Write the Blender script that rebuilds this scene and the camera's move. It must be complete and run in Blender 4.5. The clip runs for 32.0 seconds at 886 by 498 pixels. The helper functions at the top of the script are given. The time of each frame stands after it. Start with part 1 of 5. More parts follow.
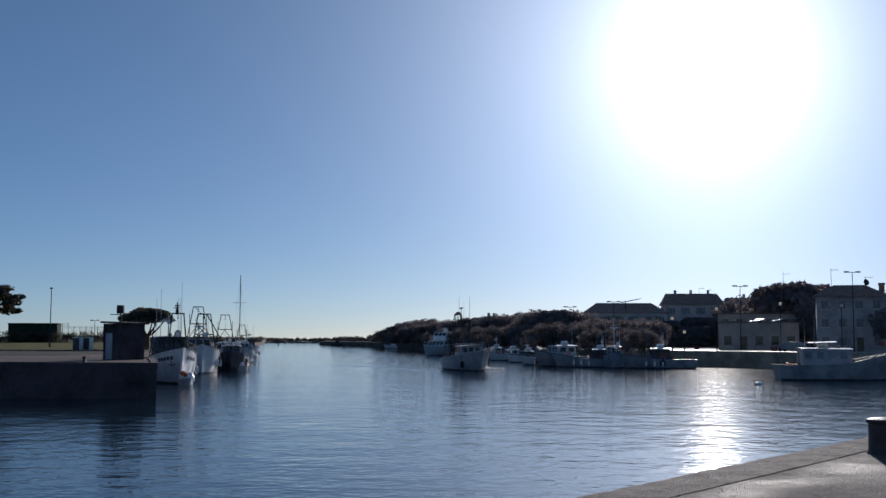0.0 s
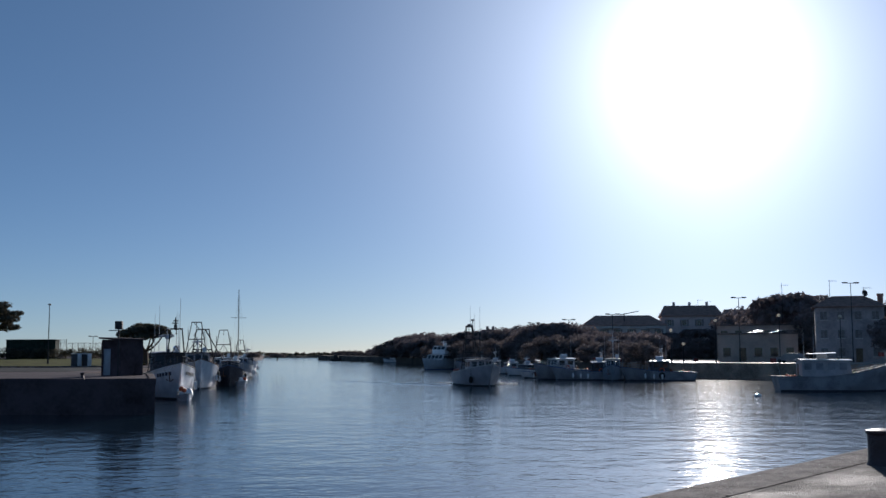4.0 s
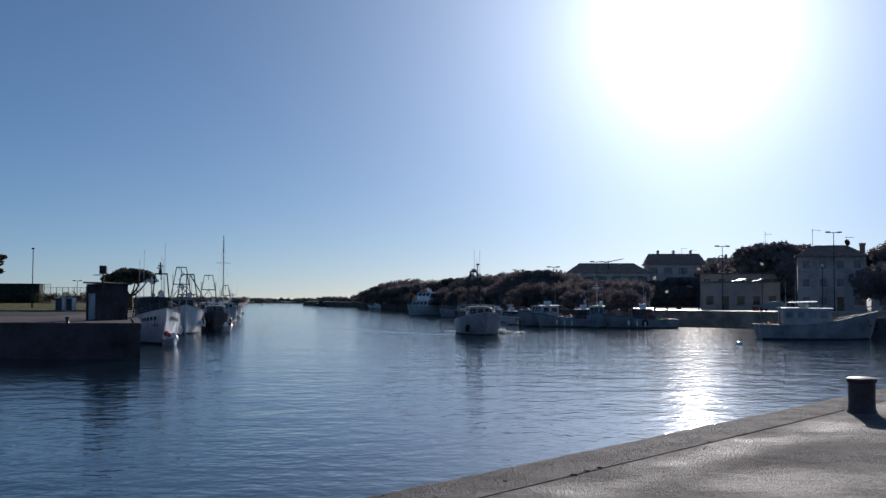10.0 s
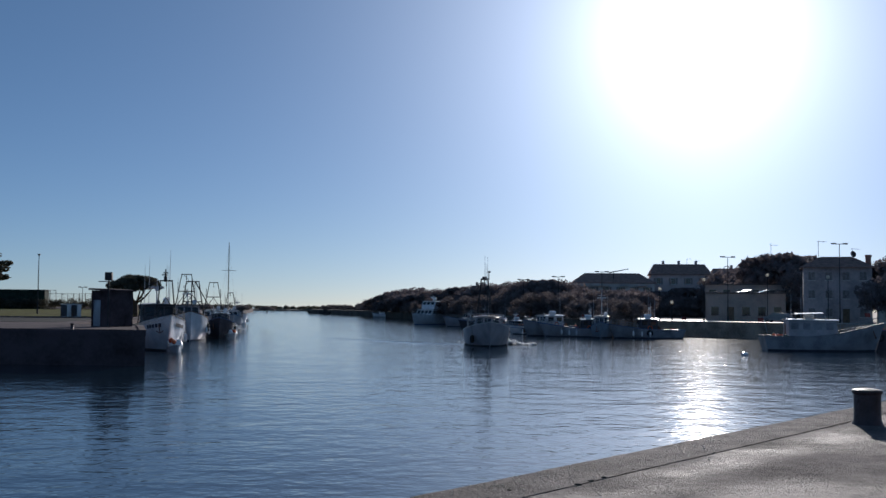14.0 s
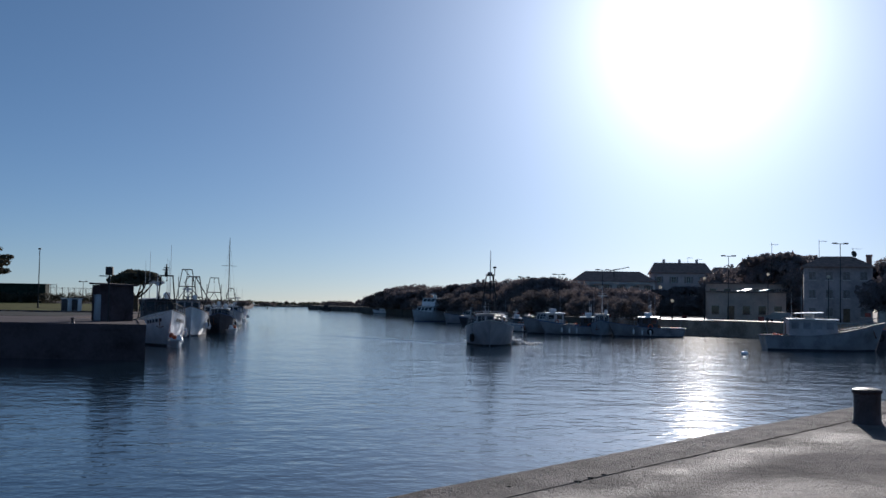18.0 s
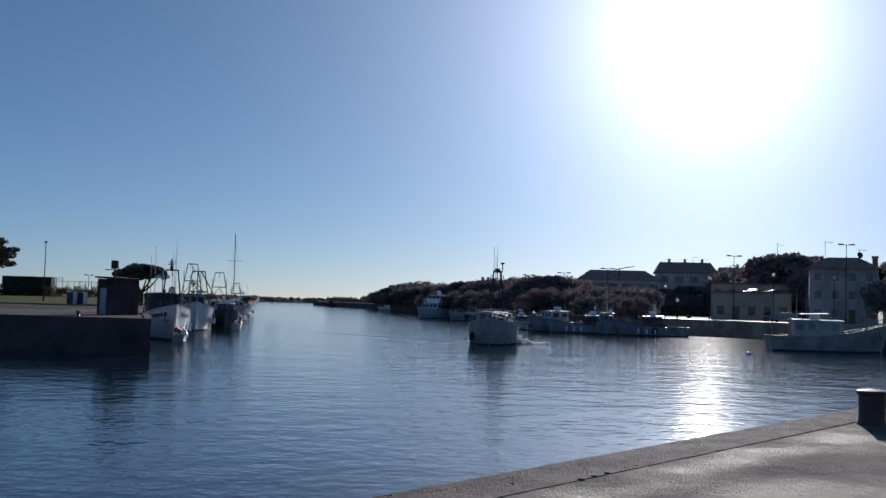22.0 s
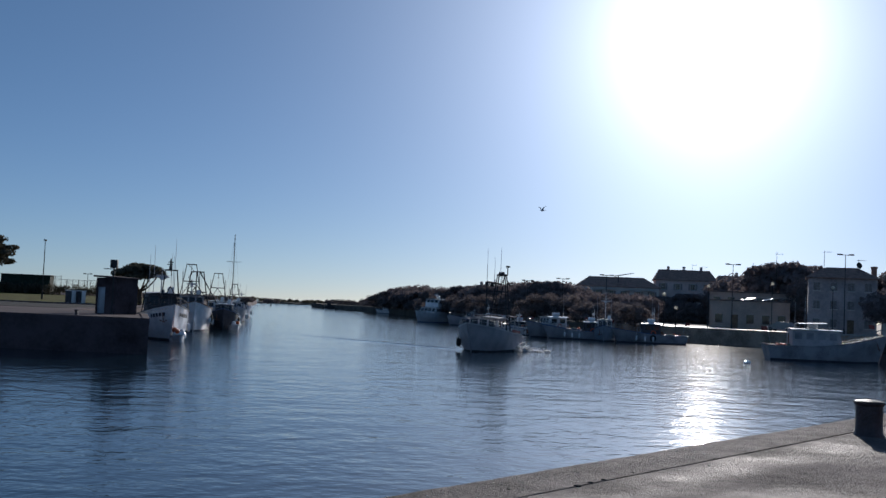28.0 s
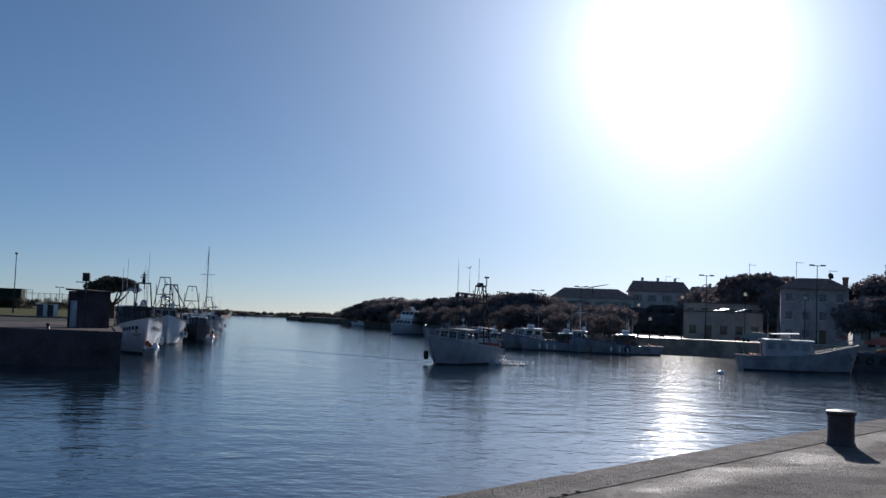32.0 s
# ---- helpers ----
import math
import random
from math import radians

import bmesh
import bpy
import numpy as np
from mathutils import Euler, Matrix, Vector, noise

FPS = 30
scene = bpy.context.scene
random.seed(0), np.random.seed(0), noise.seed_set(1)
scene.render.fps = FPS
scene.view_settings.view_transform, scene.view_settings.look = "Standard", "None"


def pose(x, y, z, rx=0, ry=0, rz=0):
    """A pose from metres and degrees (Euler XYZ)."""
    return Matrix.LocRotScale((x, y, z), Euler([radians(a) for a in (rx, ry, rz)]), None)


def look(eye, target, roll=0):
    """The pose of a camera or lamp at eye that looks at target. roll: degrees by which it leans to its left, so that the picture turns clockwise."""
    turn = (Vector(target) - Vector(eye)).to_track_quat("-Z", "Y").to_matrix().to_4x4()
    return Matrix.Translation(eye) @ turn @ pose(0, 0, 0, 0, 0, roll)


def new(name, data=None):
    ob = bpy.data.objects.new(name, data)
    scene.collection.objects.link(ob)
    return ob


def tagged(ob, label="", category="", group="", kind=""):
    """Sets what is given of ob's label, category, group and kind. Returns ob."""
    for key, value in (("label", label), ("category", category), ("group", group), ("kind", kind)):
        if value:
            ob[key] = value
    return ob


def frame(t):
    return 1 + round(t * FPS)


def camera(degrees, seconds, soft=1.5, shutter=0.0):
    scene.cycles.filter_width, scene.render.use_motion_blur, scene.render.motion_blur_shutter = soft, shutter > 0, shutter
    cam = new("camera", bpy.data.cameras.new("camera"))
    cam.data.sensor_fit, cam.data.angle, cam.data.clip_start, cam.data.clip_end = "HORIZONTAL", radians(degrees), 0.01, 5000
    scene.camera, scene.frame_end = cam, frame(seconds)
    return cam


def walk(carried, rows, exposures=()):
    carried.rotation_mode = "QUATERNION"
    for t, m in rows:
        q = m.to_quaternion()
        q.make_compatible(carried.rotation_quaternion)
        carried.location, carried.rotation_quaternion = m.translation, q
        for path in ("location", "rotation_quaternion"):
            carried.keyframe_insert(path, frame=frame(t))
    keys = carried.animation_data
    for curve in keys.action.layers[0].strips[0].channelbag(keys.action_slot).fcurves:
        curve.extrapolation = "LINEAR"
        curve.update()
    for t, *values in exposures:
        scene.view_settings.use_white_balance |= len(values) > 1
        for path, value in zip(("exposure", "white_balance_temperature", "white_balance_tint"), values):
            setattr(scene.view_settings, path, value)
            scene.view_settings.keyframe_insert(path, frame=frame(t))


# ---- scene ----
cam = camera(45.0, 32.0, soft=1.5)
# seconds, pitch, yaw, roll, sideways sway and height of the hand-held camera, which stands in one place on the quay
TURNS = [
    (0, 4.789, 0.564, -0.221, 0.027, 4.005), (0.5, 4.753, 0.505, -0.429, 0.015, 3.999), (1, 4.874, 0.504, -0.482, 0.022, 4.003),
    (1.5, 4.667, 0.469, -0.497, 0.025, 3.998), (2, 4.669, 0.353, -0.429, 0.028, 3.999), (2.5, 4.667, 0.296, -0.625, 0.019, 3.999),
    (3, 4.686, 0.501, -0.858, 0.028, 3.997), (3.5, 4.653, 0.381, -0.675, 0.019, 4.002), (4, 5.515, 0.508, 0.170, 0.037, 4.008),
    (4.5, 5.760, -1.369, -5.215, 0.073, 3.960), (6.5, 6.324, -1.598, 0.503, 0.015, 3.990), (7, 6.152, -1.581, -1.897, 0.012, 3.979),
    (7.5, 5.608, -1.306, -0.514, 0.021, 3.973), (7.8, 5.250, -0.740, -0.100, 0.010, 3.978), (8, 3.051, -0.084, 0.319, 0.006, 3.981), (8.5, 3.432, 0.192, 0.095, 0.007, 4.016),
    (9, 2.597, -0.081, -0.111, 0.004, 4.011), (9.5, 2.381, -0.289, -0.037, 0.007, 4.009), (10, 2.660, -0.314, -0.166, 0.010, 4.013),
    (10.5, 2.937, -0.214, -0.398, 0.011, 4.011), (11, 3.092, -0.135, -0.424, 0.009, 4.009), (11.5, 3.211, -0.081, -0.348, 0.004, 4.008),
    (12, 3.304, -0.091, -0.338, 0.007, 4.005), (12.5, 3.225, -0.051, -0.381, 0.006, 4.004), (13, 3.336, -0.002, -0.592, 0.006, 4.008),
    (13.5, 3.369, 0.082, -0.689, 0.003, 4.003), (14, 3.136, -0.061, -0.564, 0.006, 4.006), (14.5, 2.988, -0.092, -0.441, 0.010, 4.003),
    (16.5, 3.001, -0.268, -0.648, 0.004, 4.004), (17, 3.196, -0.112, -1.078, -0.001, 4.004), (17.5, 3.054, -0.026, -1.062, -0.001, 3.998),
    (18, 2.975, -0.043, -0.969, 0.002, 3.999), (18.5, 2.889, 0.041, -1.070, -0.001, 4.000), (19, 3.113, 0.189, -1.373, 0.003, 4.001),
    (19.5, 2.936, 0.207, -1.276, -0.003, 3.997), (20, 2.892, 0.152, -1.240, 0.000, 3.997), (20.5, 2.870, 0.123, -1.298, -0.001, 3.997),
    (21, 2.967, 0.193, -1.693, -0.005, 4.000), (21.5, 2.963, 0.220, -1.656, -0.006, 3.995), (22, 2.816, 0.212, -1.556, -0.005, 3.995),
    (22.5, 2.883, 0.178, -1.630, -0.005, 3.994), (23, 3.092, 0.203, -1.945, -0.006, 3.997), (23.5, 3.126, 0.289, -1.927, -0.005, 3.996),
    (24, 3.047, 0.186, -1.807, -0.006, 3.992), (24.5, 3.005, 0.211, -1.787, -0.001, 3.997), (25, 3.162, 0.229, -2.181, -0.004, 3.998),
    (25.5, 3.262, 0.143, -2.206, -0.009, 3.992), (27.5, 3.216, 0.218, -2.577, -0.006, 3.997), (28, 3.040, 0.133, -2.409, -0.005, 3.994),
    (28.5, 3.082, 0.008, -2.346, -0.009, 3.991), (29, 3.175, 0.061, -2.673, -0.007, 3.996), (29.5, 3.686, -0.216, -2.793, -0.001, 3.994),
    (30, 3.766, -0.550, -2.792, 0.001, 3.997), (30.5, 3.747, -0.752, -2.985, -0.007, 3.995), (31, 3.925, -0.762, -3.215, -0.012, 4.000),
    (31.5, 3.994, -0.810, -2.699, -0.004, 3.996), (32, 3.733, -1.195, -2.161, 0.005, 4.001)]
walk(cam, [(t, pose(x, 0, z, 90 + p, r, y)) for t, p, y, r, x, z in TURNS], exposures=[(0, -0.37, 6130, 14), (32, -0.37, 6130, 14)])

# ---- world and sun ----
SUN_AZ, SUN_EL = 13.6, 14.2
world = bpy.data.worlds.new("world")
scene.world = world
world.use_nodes = True
wn = world.node_tree.nodes
wl = world.node_tree.links
wn.clear()


def sky_node(dust, air, ozone):
    s = wn.new("ShaderNodeTexSky")
    s.sky_type = "NISHITA"
    s.sun_disc = False
    s.sun_elevation, s.sun_rotation = radians(SUN_EL), radians(SUN_AZ)
    s.dust_density, s.air_density, s.ozone_density, s.altitude = dust, air, ozone, 0
    return s


clear_sky = sky_node(0.075, 0.59, 2.8)
bg = wn.new("ShaderNodeBackground")
bg.inputs["Strength"].default_value = 0.060
wl.new(clear_sky.outputs[0], bg.inputs["Color"])


def math_node(op, a, b):
    m = wn.new("ShaderNodeMath")
    m.operation = op
    for i, v in enumerate((a, b)):
        if isinstance(v, (int, float)):
            m.inputs[i].default_value = v
        else:
            wl.new(v, m.inputs[i])
    return m.outputs[0]


# camera glare painted round the low winter sun: dust alone against clear air alone
dusty, airy = sky_node(2.0, 0.0, 0.0), sky_node(0.0, 1.0, 0.0)
bw1, bw2 = wn.new("ShaderNodeRGBToBW"), wn.new("ShaderNodeSeparateColor")
wl.new(dusty.outputs[0], bw1.inputs[0]); wl.new(airy.outputs[0], bw2.inputs[0])
ratio = math_node("DIVIDE", bw1.outputs[0], math_node("MAXIMUM", bw2.outputs[0], 0.001))
glare = math_node("MULTIPLY", math_node("POWER", math_node("DIVIDE", ratio, 16.0), 10.0), 0.5)
bg2 = wn.new("ShaderNodeBackground")
bg2.inputs["Color"].default_value = (1, 0.97, 0.95, 1)
wl.new(math_node("MINIMUM", glare, 1.25), bg2.inputs["Strength"])
veil = wn.new("ShaderNodeBackground")
veil.inputs["Color"].default_value = (0.84, 0.91, 1.0, 1)
wl.new(math_node("MULTIPLY", math_node("POWER", math_node("DIVIDE", ratio, 16.0), 1.6), 1.13), veil.inputs["Strength"])
add, add2 = wn.new("ShaderNodeAddShader"), wn.new("ShaderNodeAddShader")
wl.new(bg.outputs[0], add.inputs[0]); wl.new(bg2.outputs[0], add.inputs[1])
wl.new(add.outputs[0], add2.inputs[0]); wl.new(veil.outputs[0], add2.inputs[1])
# light scattered many times over, even all round the sky
even = wn.new("ShaderNodeBackground")
even.inputs["Color"].default_value = (0.20, 0.57, 1.0, 1)
even.inputs["Strength"].default_value = 0.11
add3 = wn.new("ShaderNodeAddShader")
wl.new(add2.outputs[0], add3.inputs[0]); wl.new(even.outputs[0], add3.inputs[1])
world_out = wn.new("ShaderNodeOutputWorld")
wl.new(add3.outputs[0], world_out.inputs[0])

SUN_DIR = Vector((math.sin(radians(SUN_AZ)) * math.cos(radians(SUN_EL)), math.cos(radians(SUN_AZ)) * math.cos(radians(SUN_EL)), math.sin(radians(SUN_EL))))
sun_data = bpy.data.lights.new("sun", "SUN")
sun_data.energy, sun_data.angle, sun_data.color = 4.9, radians(0.55), (1.0, 0.93, 0.82)
sun = new("sun", sun_data)
sun.matrix_world = look(SUN_DIR * 500, (0, 0, 0))


# ---- materials ----
def mat(name, color, rough=0.6, metal=0.0, var=0.25, scale=2.0, bump=0.0, bscale=20.0, color2=None, coat=0.0, spec=0.5):
    """Base colour broken up by noise at two scales, with a fine relief."""
    m = bpy.data.materials.new(name)
    m.use_nodes = True
    nt = m.node_tree
    n, l = nt.nodes, nt.links
    b = n["Principled BSDF"]
    b.inputs["Roughness"].default_value, b.inputs["Metallic"].default_value = rough, metal
    b.inputs["Coat Weight"].default_value = coat
    b.inputs["Specular IOR Level"].default_value = spec
    tc = n.new("ShaderNodeTexCoord")
    n1 = n.new("ShaderNodeTexNoise"); n1.inputs["Scale"].default_value = scale; n1.inputs["Detail"].default_value = 5
    n2 = n.new("ShaderNodeTexNoise"); n2.inputs["Scale"].default_value = scale * 9; n2.inputs["Detail"].default_value = 3
    l.new(tc.outputs["Object"], n1.inputs["Vector"]); l.new(tc.outputs["Object"], n2.inputs["Vector"])
    mx = n.new("ShaderNodeMath"); mx.operation = "MULTIPLY_ADD"; mx.inputs[1].default_value = 0.45
    l.new(n2.outputs[0], mx.inputs[0]); l.new(n1.outputs[0], mx.inputs[2])
    info = n.new("ShaderNodeObjectInfo")
    ma = n.new("ShaderNodeMath"); ma.operation = "MULTIPLY_ADD"; ma.inputs[1].default_value = 0.12
    l.new(info.outputs["Random"], ma.inputs[0]); l.new(mx.outputs[0], ma.inputs[2])
    r = n.new("ShaderNodeValToRGB")
    c2 = color2 or tuple(c * (1 - 1.6 * var) for c in color)
    r.color_ramp.elements[0].position, r.color_ramp.elements[1].position = 0.5, 0.95
    r.color_ramp.elements[0].color, r.color_ramp.elements[1].color = (*c2, 1), (*(min(1, c * (1 + var * 0.5)) for c in color), 1)
    l.new(ma.outputs[0], r.inputs[0]); l.new(r.outputs[0], b.inputs["Base Color"])
    if bump:
        n3 = n.new("ShaderNodeTexNoise"); n3.inputs["Scale"].default_value = bscale; n3.inputs["Detail"].default_value = 4
        l.new(tc.outputs["Object"], n3.inputs["Vector"])
        bp = n.new("ShaderNodeBump"); bp.inputs["Strength"].default_value = bump; bp.inputs["Distance"].default_value = 0.05
        l.new(n3.outputs[0], bp.inputs["Height"]); l.new(bp.outputs[0], b.inputs["Normal"])
    return m


def glass_mat(name, color, rough=0.05):
    m = bpy.data.materials.new(name)
    m.use_nodes = True
    b = m.node_tree.nodes["Principled BSDF"]
    b.inputs["Base Color"].default_value = (*color, 1)
    b.inputs["Roughness"].default_value = rough
    b.inputs["IOR"].default_value = 1.5
    return m


def water_mat():
    m = bpy.data.materials.new("harbour_water")
    m.use_nodes = True
    n, l = m.node_tree.nodes, m.node_tree.links
    b = n["Principled BSDF"]
    b.inputs["Base Color"].default_value = (0.012, 0.03, 0.045, 1)
    b.inputs["Roughness"].default_value = 0.064
    b.inputs["IOR"].default_value = 1.33
    tc = n.new("ShaderNodeTexCoord")
    prev = None
    # long swell, wind waves, ripples and the finest ruffle: metres per wave, height, stretch along the crests, turn
    for wave, height, stretch, turn, detail in ((5.0, 0.058, 1.2, 20, 2), (1.5, 0.051, 1.1, -10, 3), (0.5, 0.0265, 1.0, 6, 3), (0.17, 0.003, 1.0, 30, 2)):
        mp = n.new("ShaderNodeMapping")
        mp.inputs["Rotation"].default_value = (0, 0, radians(turn))
        mp.inputs["Scale"].default_value = (1 / wave / stretch, 1 / wave, 1 / wave)
        l.new(tc.outputs["Object"], mp.inputs["Vector"])
        nz = n.new("ShaderNodeTexNoise"); nz.inputs["Scale"].default_value = 1.0; nz.inputs["Detail"].default_value = detail
        nz.inputs["Roughness"].default_value = 0.5
        l.new(mp.outputs[0], nz.inputs["Vector"])
        ml = n.new("ShaderNodeMath"); ml.operation = "MULTIPLY_ADD"; ml.inputs[1].default_value = height
        l.new(nz.outputs[0], ml.inputs[0])
        if prev:
            l.new(prev.outputs[0], ml.inputs[2])
        else:
            ml.inputs[2].default_value = 0
        prev = ml
    bp = n.new("ShaderNodeBump"); bp.inputs["Strength"].default_value = 1.0; bp.inputs["Distance"].default_value = 1.0
    l.new(prev.outputs[0], bp.inputs["Height"]); l.new(bp.outputs[0], b.inputs["Normal"])
    return m


M = {}
M["water"] = water_mat()


# near quay: a frame with s along its edge and n inland
EDGE = Vector((0.6285, 0.779, 0)).normalized()
INLAND = Vector((EDGE.y, -EDGE.x, 0))
ORG = Vector((3.39, 13.67, 0))


def paving_mat():
    """Worn concrete: blotches, scuffs and patches polished by use, fine grit."""
    m = mat("quay_concrete", (0.162, 0.132, 0.126), 0.85, var=0.45, scale=0.9, bump=1.0, bscale=34, spec=0.25)
    n, l = m.node_tree.nodes, m.node_tree.links
    tc = n.new("ShaderNodeTexCoord")
    mp = n.new("ShaderNodeMapping"); mp.inputs["Rotation"].default_value = (0, 0, radians(-50)); mp.inputs["Scale"].default_value = (0.35, 0.6, 1)
    l.new(tc.outputs["Object"], mp.inputs["Vector"])
    nz = n.new("ShaderNodeTexNoise"); nz.inputs["Scale"].default_value = 1.0; nz.inputs["Detail"].default_value = 6; nz.inputs["Roughness"].default_value = 0.65
    l.new(mp.outputs[0], nz.inputs["Vector"])
    mr = n.new("ShaderNodeMapRange"); mr.inputs["From Min"].default_value, mr.inputs["From Max"].default_value = 0.42, 0.62
    mr.inputs["To Min"].default_value, mr.inputs["To Max"].default_value = 0.97, 0.76
    l.new(nz.outputs[0], mr.inputs["Value"])
    # a strip beside the coping joint, rubbed smooth by ropes and feet
    dot = n.new("ShaderNodeVectorMath"); dot.operation = "DOT_PRODUCT"; dot.inputs[1].default_value = INLAND
    l.new(tc.outputs["Object"], dot.inputs[0])
    off = n.new("ShaderNodeMath"); off.operation = "SUBTRACT"; off.inputs[1].default_value = ORG.dot(INLAND) + 1.15
    away = n.new("ShaderNodeMath"); away.operation = "ABSOLUTE"
    l.new(dot.outputs["Value"], off.inputs[0]); l.new(off.outputs[0], away.inputs[0])
    band = n.new("ShaderNodeMapRange"); band.interpolation_type = "SMOOTHSTEP"
    band.inputs["From Min"].default_value, band.inputs["From Max"].default_value = 0.05, 0.55
    band.inputs["To Min"].default_value, band.inputs["To Max"].default_value = 0.15, 0.0
    l.new(away.outputs[0], band.inputs["Value"])
    patch = n.new("ShaderNodeTexNoise"); patch.inputs["Scale"].default_value = 0.9; patch.inputs["Detail"].default_value = 5
    l.new(tc.outputs["Object"], patch.inputs["Vector"])
    amount = n.new("ShaderNodeMapRange"); amount.inputs["From Min"].default_value, amount.inputs["From Max"].default_value = 0.38, 0.58
    l.new(patch.outputs[0], amount.inputs["Value"])
    cut = n.new("ShaderNodeMath"); cut.operation = "MULTIPLY"
    l.new(band.outputs[0], cut.inputs[0]); l.new(amount.outputs[0], cut.inputs[1])
    worn = n.new("ShaderNodeMath"); worn.operation = "SUBTRACT"
    l.new(mr.outputs[0], worn.inputs[0]); l.new(cut.outputs[0], worn.inputs[1])
    l.new(worn.outputs[0], n["Principled BSDF"].inputs["Roughness"])
    return m


M["concrete"] = paving_mat()
M["coping"] = mat("coping_concrete", (0.178, 0.146, 0.140), 0.9, spec=0.25, var=0.5, scale=2.2, bump=1.0, bscale=40)
M["wall_conc"] = mat("stained_quay_wall", (0.095, 0.070, 0.076), 0.9, spec=0.12, var=0.4, scale=0.5, bump=0.5, bscale=6)
M["promenade"] = mat("pale_promenade_concrete", (0.36, 0.33, 0.30), 0.6, var=0.25, scale=0.4)
M["brown_wall"] = mat("brown_quay_wall", (0.42, 0.315, 0.24), 0.85, var=0.4, scale=0.5, bump=0.5, bscale=6)
M["seam"] = mat("joint_dirt", (0.03, 0.028, 0.025), 0.95)
M["asphalt"] = mat("asphalt", (0.05, 0.05, 0.052), 0.95, spec=0.08, var=0.25, scale=0.3, bump=0.3)
M["grass"] = mat("winter_lawn", (0.135, 0.13, 0.036), 0.95, spec=0.05, var=0.4, scale=0.6, bump=0.6, bscale=9)
M["iron"] = mat("black_cast_iron", (0.075, 0.05, 0.052), 0.45, 0.3, var=0.3, scale=5, bump=0.3, bscale=30)
M["lamp_iron"] = mat("painted_lamp_iron", (0.17, 0.10, 0.12), 0.35, 0.1, var=0.2, scale=6)
M["steel"] = mat("galvanised_steel", (0.32, 0.33, 0.34), 0.45, 0.6, var=0.2, scale=4)
M["dark_steel"] = mat("dark_painted_steel", (0.04, 0.038, 0.04), 0.75, 0.0, var=0.3, scale=4)
M["rust"] = mat("rusty_steel", (0.20, 0.09, 0.05), 0.8, 0.2, var=0.4, scale=3)
M["white"] = mat("white_boat_paint", (0.80, 0.79, 0.80), 0.2, var=0.14, scale=1.2, bump=0.12, bscale=2.5, coat=0.5)
M["grey_white"] = mat("weathered_white_paint", (0.65, 0.63, 0.63), 0.4, var=0.2, scale=1.0)
M["hull_grey"] = mat("pale_grey_boat_paint", (0.44, 0.405, 0.425), 0.45, var=0.2, scale=1.0)
M["roof_white"] = mat("glossy_white_roof", (0.75, 0.75, 0.74), 0.32, var=0.1, scale=1.5, coat=0.5)
M["blue"] = mat("blue_boat_paint", (0.06, 0.11, 0.26), 0.35, var=0.2, scale=1.2, coat=0.3)
M["teal"] = mat("pale_blue_boat_paint", (0.33, 0.37, 0.42), 0.35, var=0.2, scale=1.2, coat=0.3)
M["red"] = mat("red_antifouling", (0.25, 0.05, 0.04), 0.6, var=0.3, scale=2)
M["orange"] = mat("orange_buoy_plastic", (0.65, 0.13, 0.04), 0.5, var=0.2, scale=4)
M["green"] = mat("green_tarpaulin", (0.024, 0.042, 0.032), 0.8, spec=0.15, var=0.3, scale=2, bump=0.4, bscale=4)
M["tarp"] = mat("dark_tarpaulin", (0.06, 0.06, 0.075), 0.65, var=0.3, scale=2, bump=0.5, bscale=4)
M["wood"] = mat("weathered_wood", (0.24, 0.16, 0.10), 0.75, var=0.35, scale=3)
M["rubber"] = mat("tyre_rubber", (0.02, 0.02, 0.022), 0.85, var=0.2)
M["net"] = mat("fishing_net", (0.05, 0.10, 0.09), 0.95, var=0.5, scale=8, bump=1.0, bscale=25)
M["rope"] = mat("mooring_rope", (0.35, 0.30, 0.22), 0.9, var=0.2, scale=8)
M["glass"] = glass_mat("dark_cabin_glass", (0.02, 0.025, 0.03))
M["milky"] = mat("milky_lantern_glass", (0.90, 0.84, 0.74), 0.35, var=0.05)
M["ochre"] = mat("ochre_plaster", (0.50, 0.41, 0.35), 0.9, var=0.18, scale=0.4)
M["pink"] = mat("pink_plaster", (0.66, 0.53, 0.49), 0.9, var=0.18, scale=0.4)
M["plaster"] = mat("pale_plaster", (0.72, 0.67, 0.63), 0.9, var=0.15, scale=0.4)
M["tile"] = mat("terracotta_tiles", (0.33, 0.19, 0.15), 0.85, var=0.35, scale=1.5, bump=0.6, bscale=6)
M["shutter"] = mat("dull_shutter_paint", (0.30, 0.25, 0.225), 0.7, var=0.3, scale=3)
M["chalky"] = mat("chalky_grey_hull_paint", (0.30, 0.285, 0.30), 0.6, var=0.35, scale=0.8, bump=0.1, bscale=4)
M["faded"] = mat("faded_pink_plaster", (0.50, 0.41, 0.395), 0.9, var=0.3, scale=0.35, bump=0.2, bscale=8)
M["bark"] = mat("pine_bark", (0.12, 0.075, 0.05), 0.95, var=0.4, scale=3, bump=0.8, bscale=9)
M["needles"] = mat("pine_needles", (0.115, 0.105, 0.075), 0.8, var=0.35, scale=0.5, spec=0.2)
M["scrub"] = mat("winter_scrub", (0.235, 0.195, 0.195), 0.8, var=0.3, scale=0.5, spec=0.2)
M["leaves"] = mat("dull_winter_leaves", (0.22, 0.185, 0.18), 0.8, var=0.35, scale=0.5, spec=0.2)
M["twigs"] = mat("bare_twigs", (0.14, 0.10, 0.08), 0.9, var=0.3, scale=0.8, spec=0.1)
M["shore"] = mat("muddy_shore", (0.12, 0.10, 0.08), 0.95, var=0.4, scale=0.2)
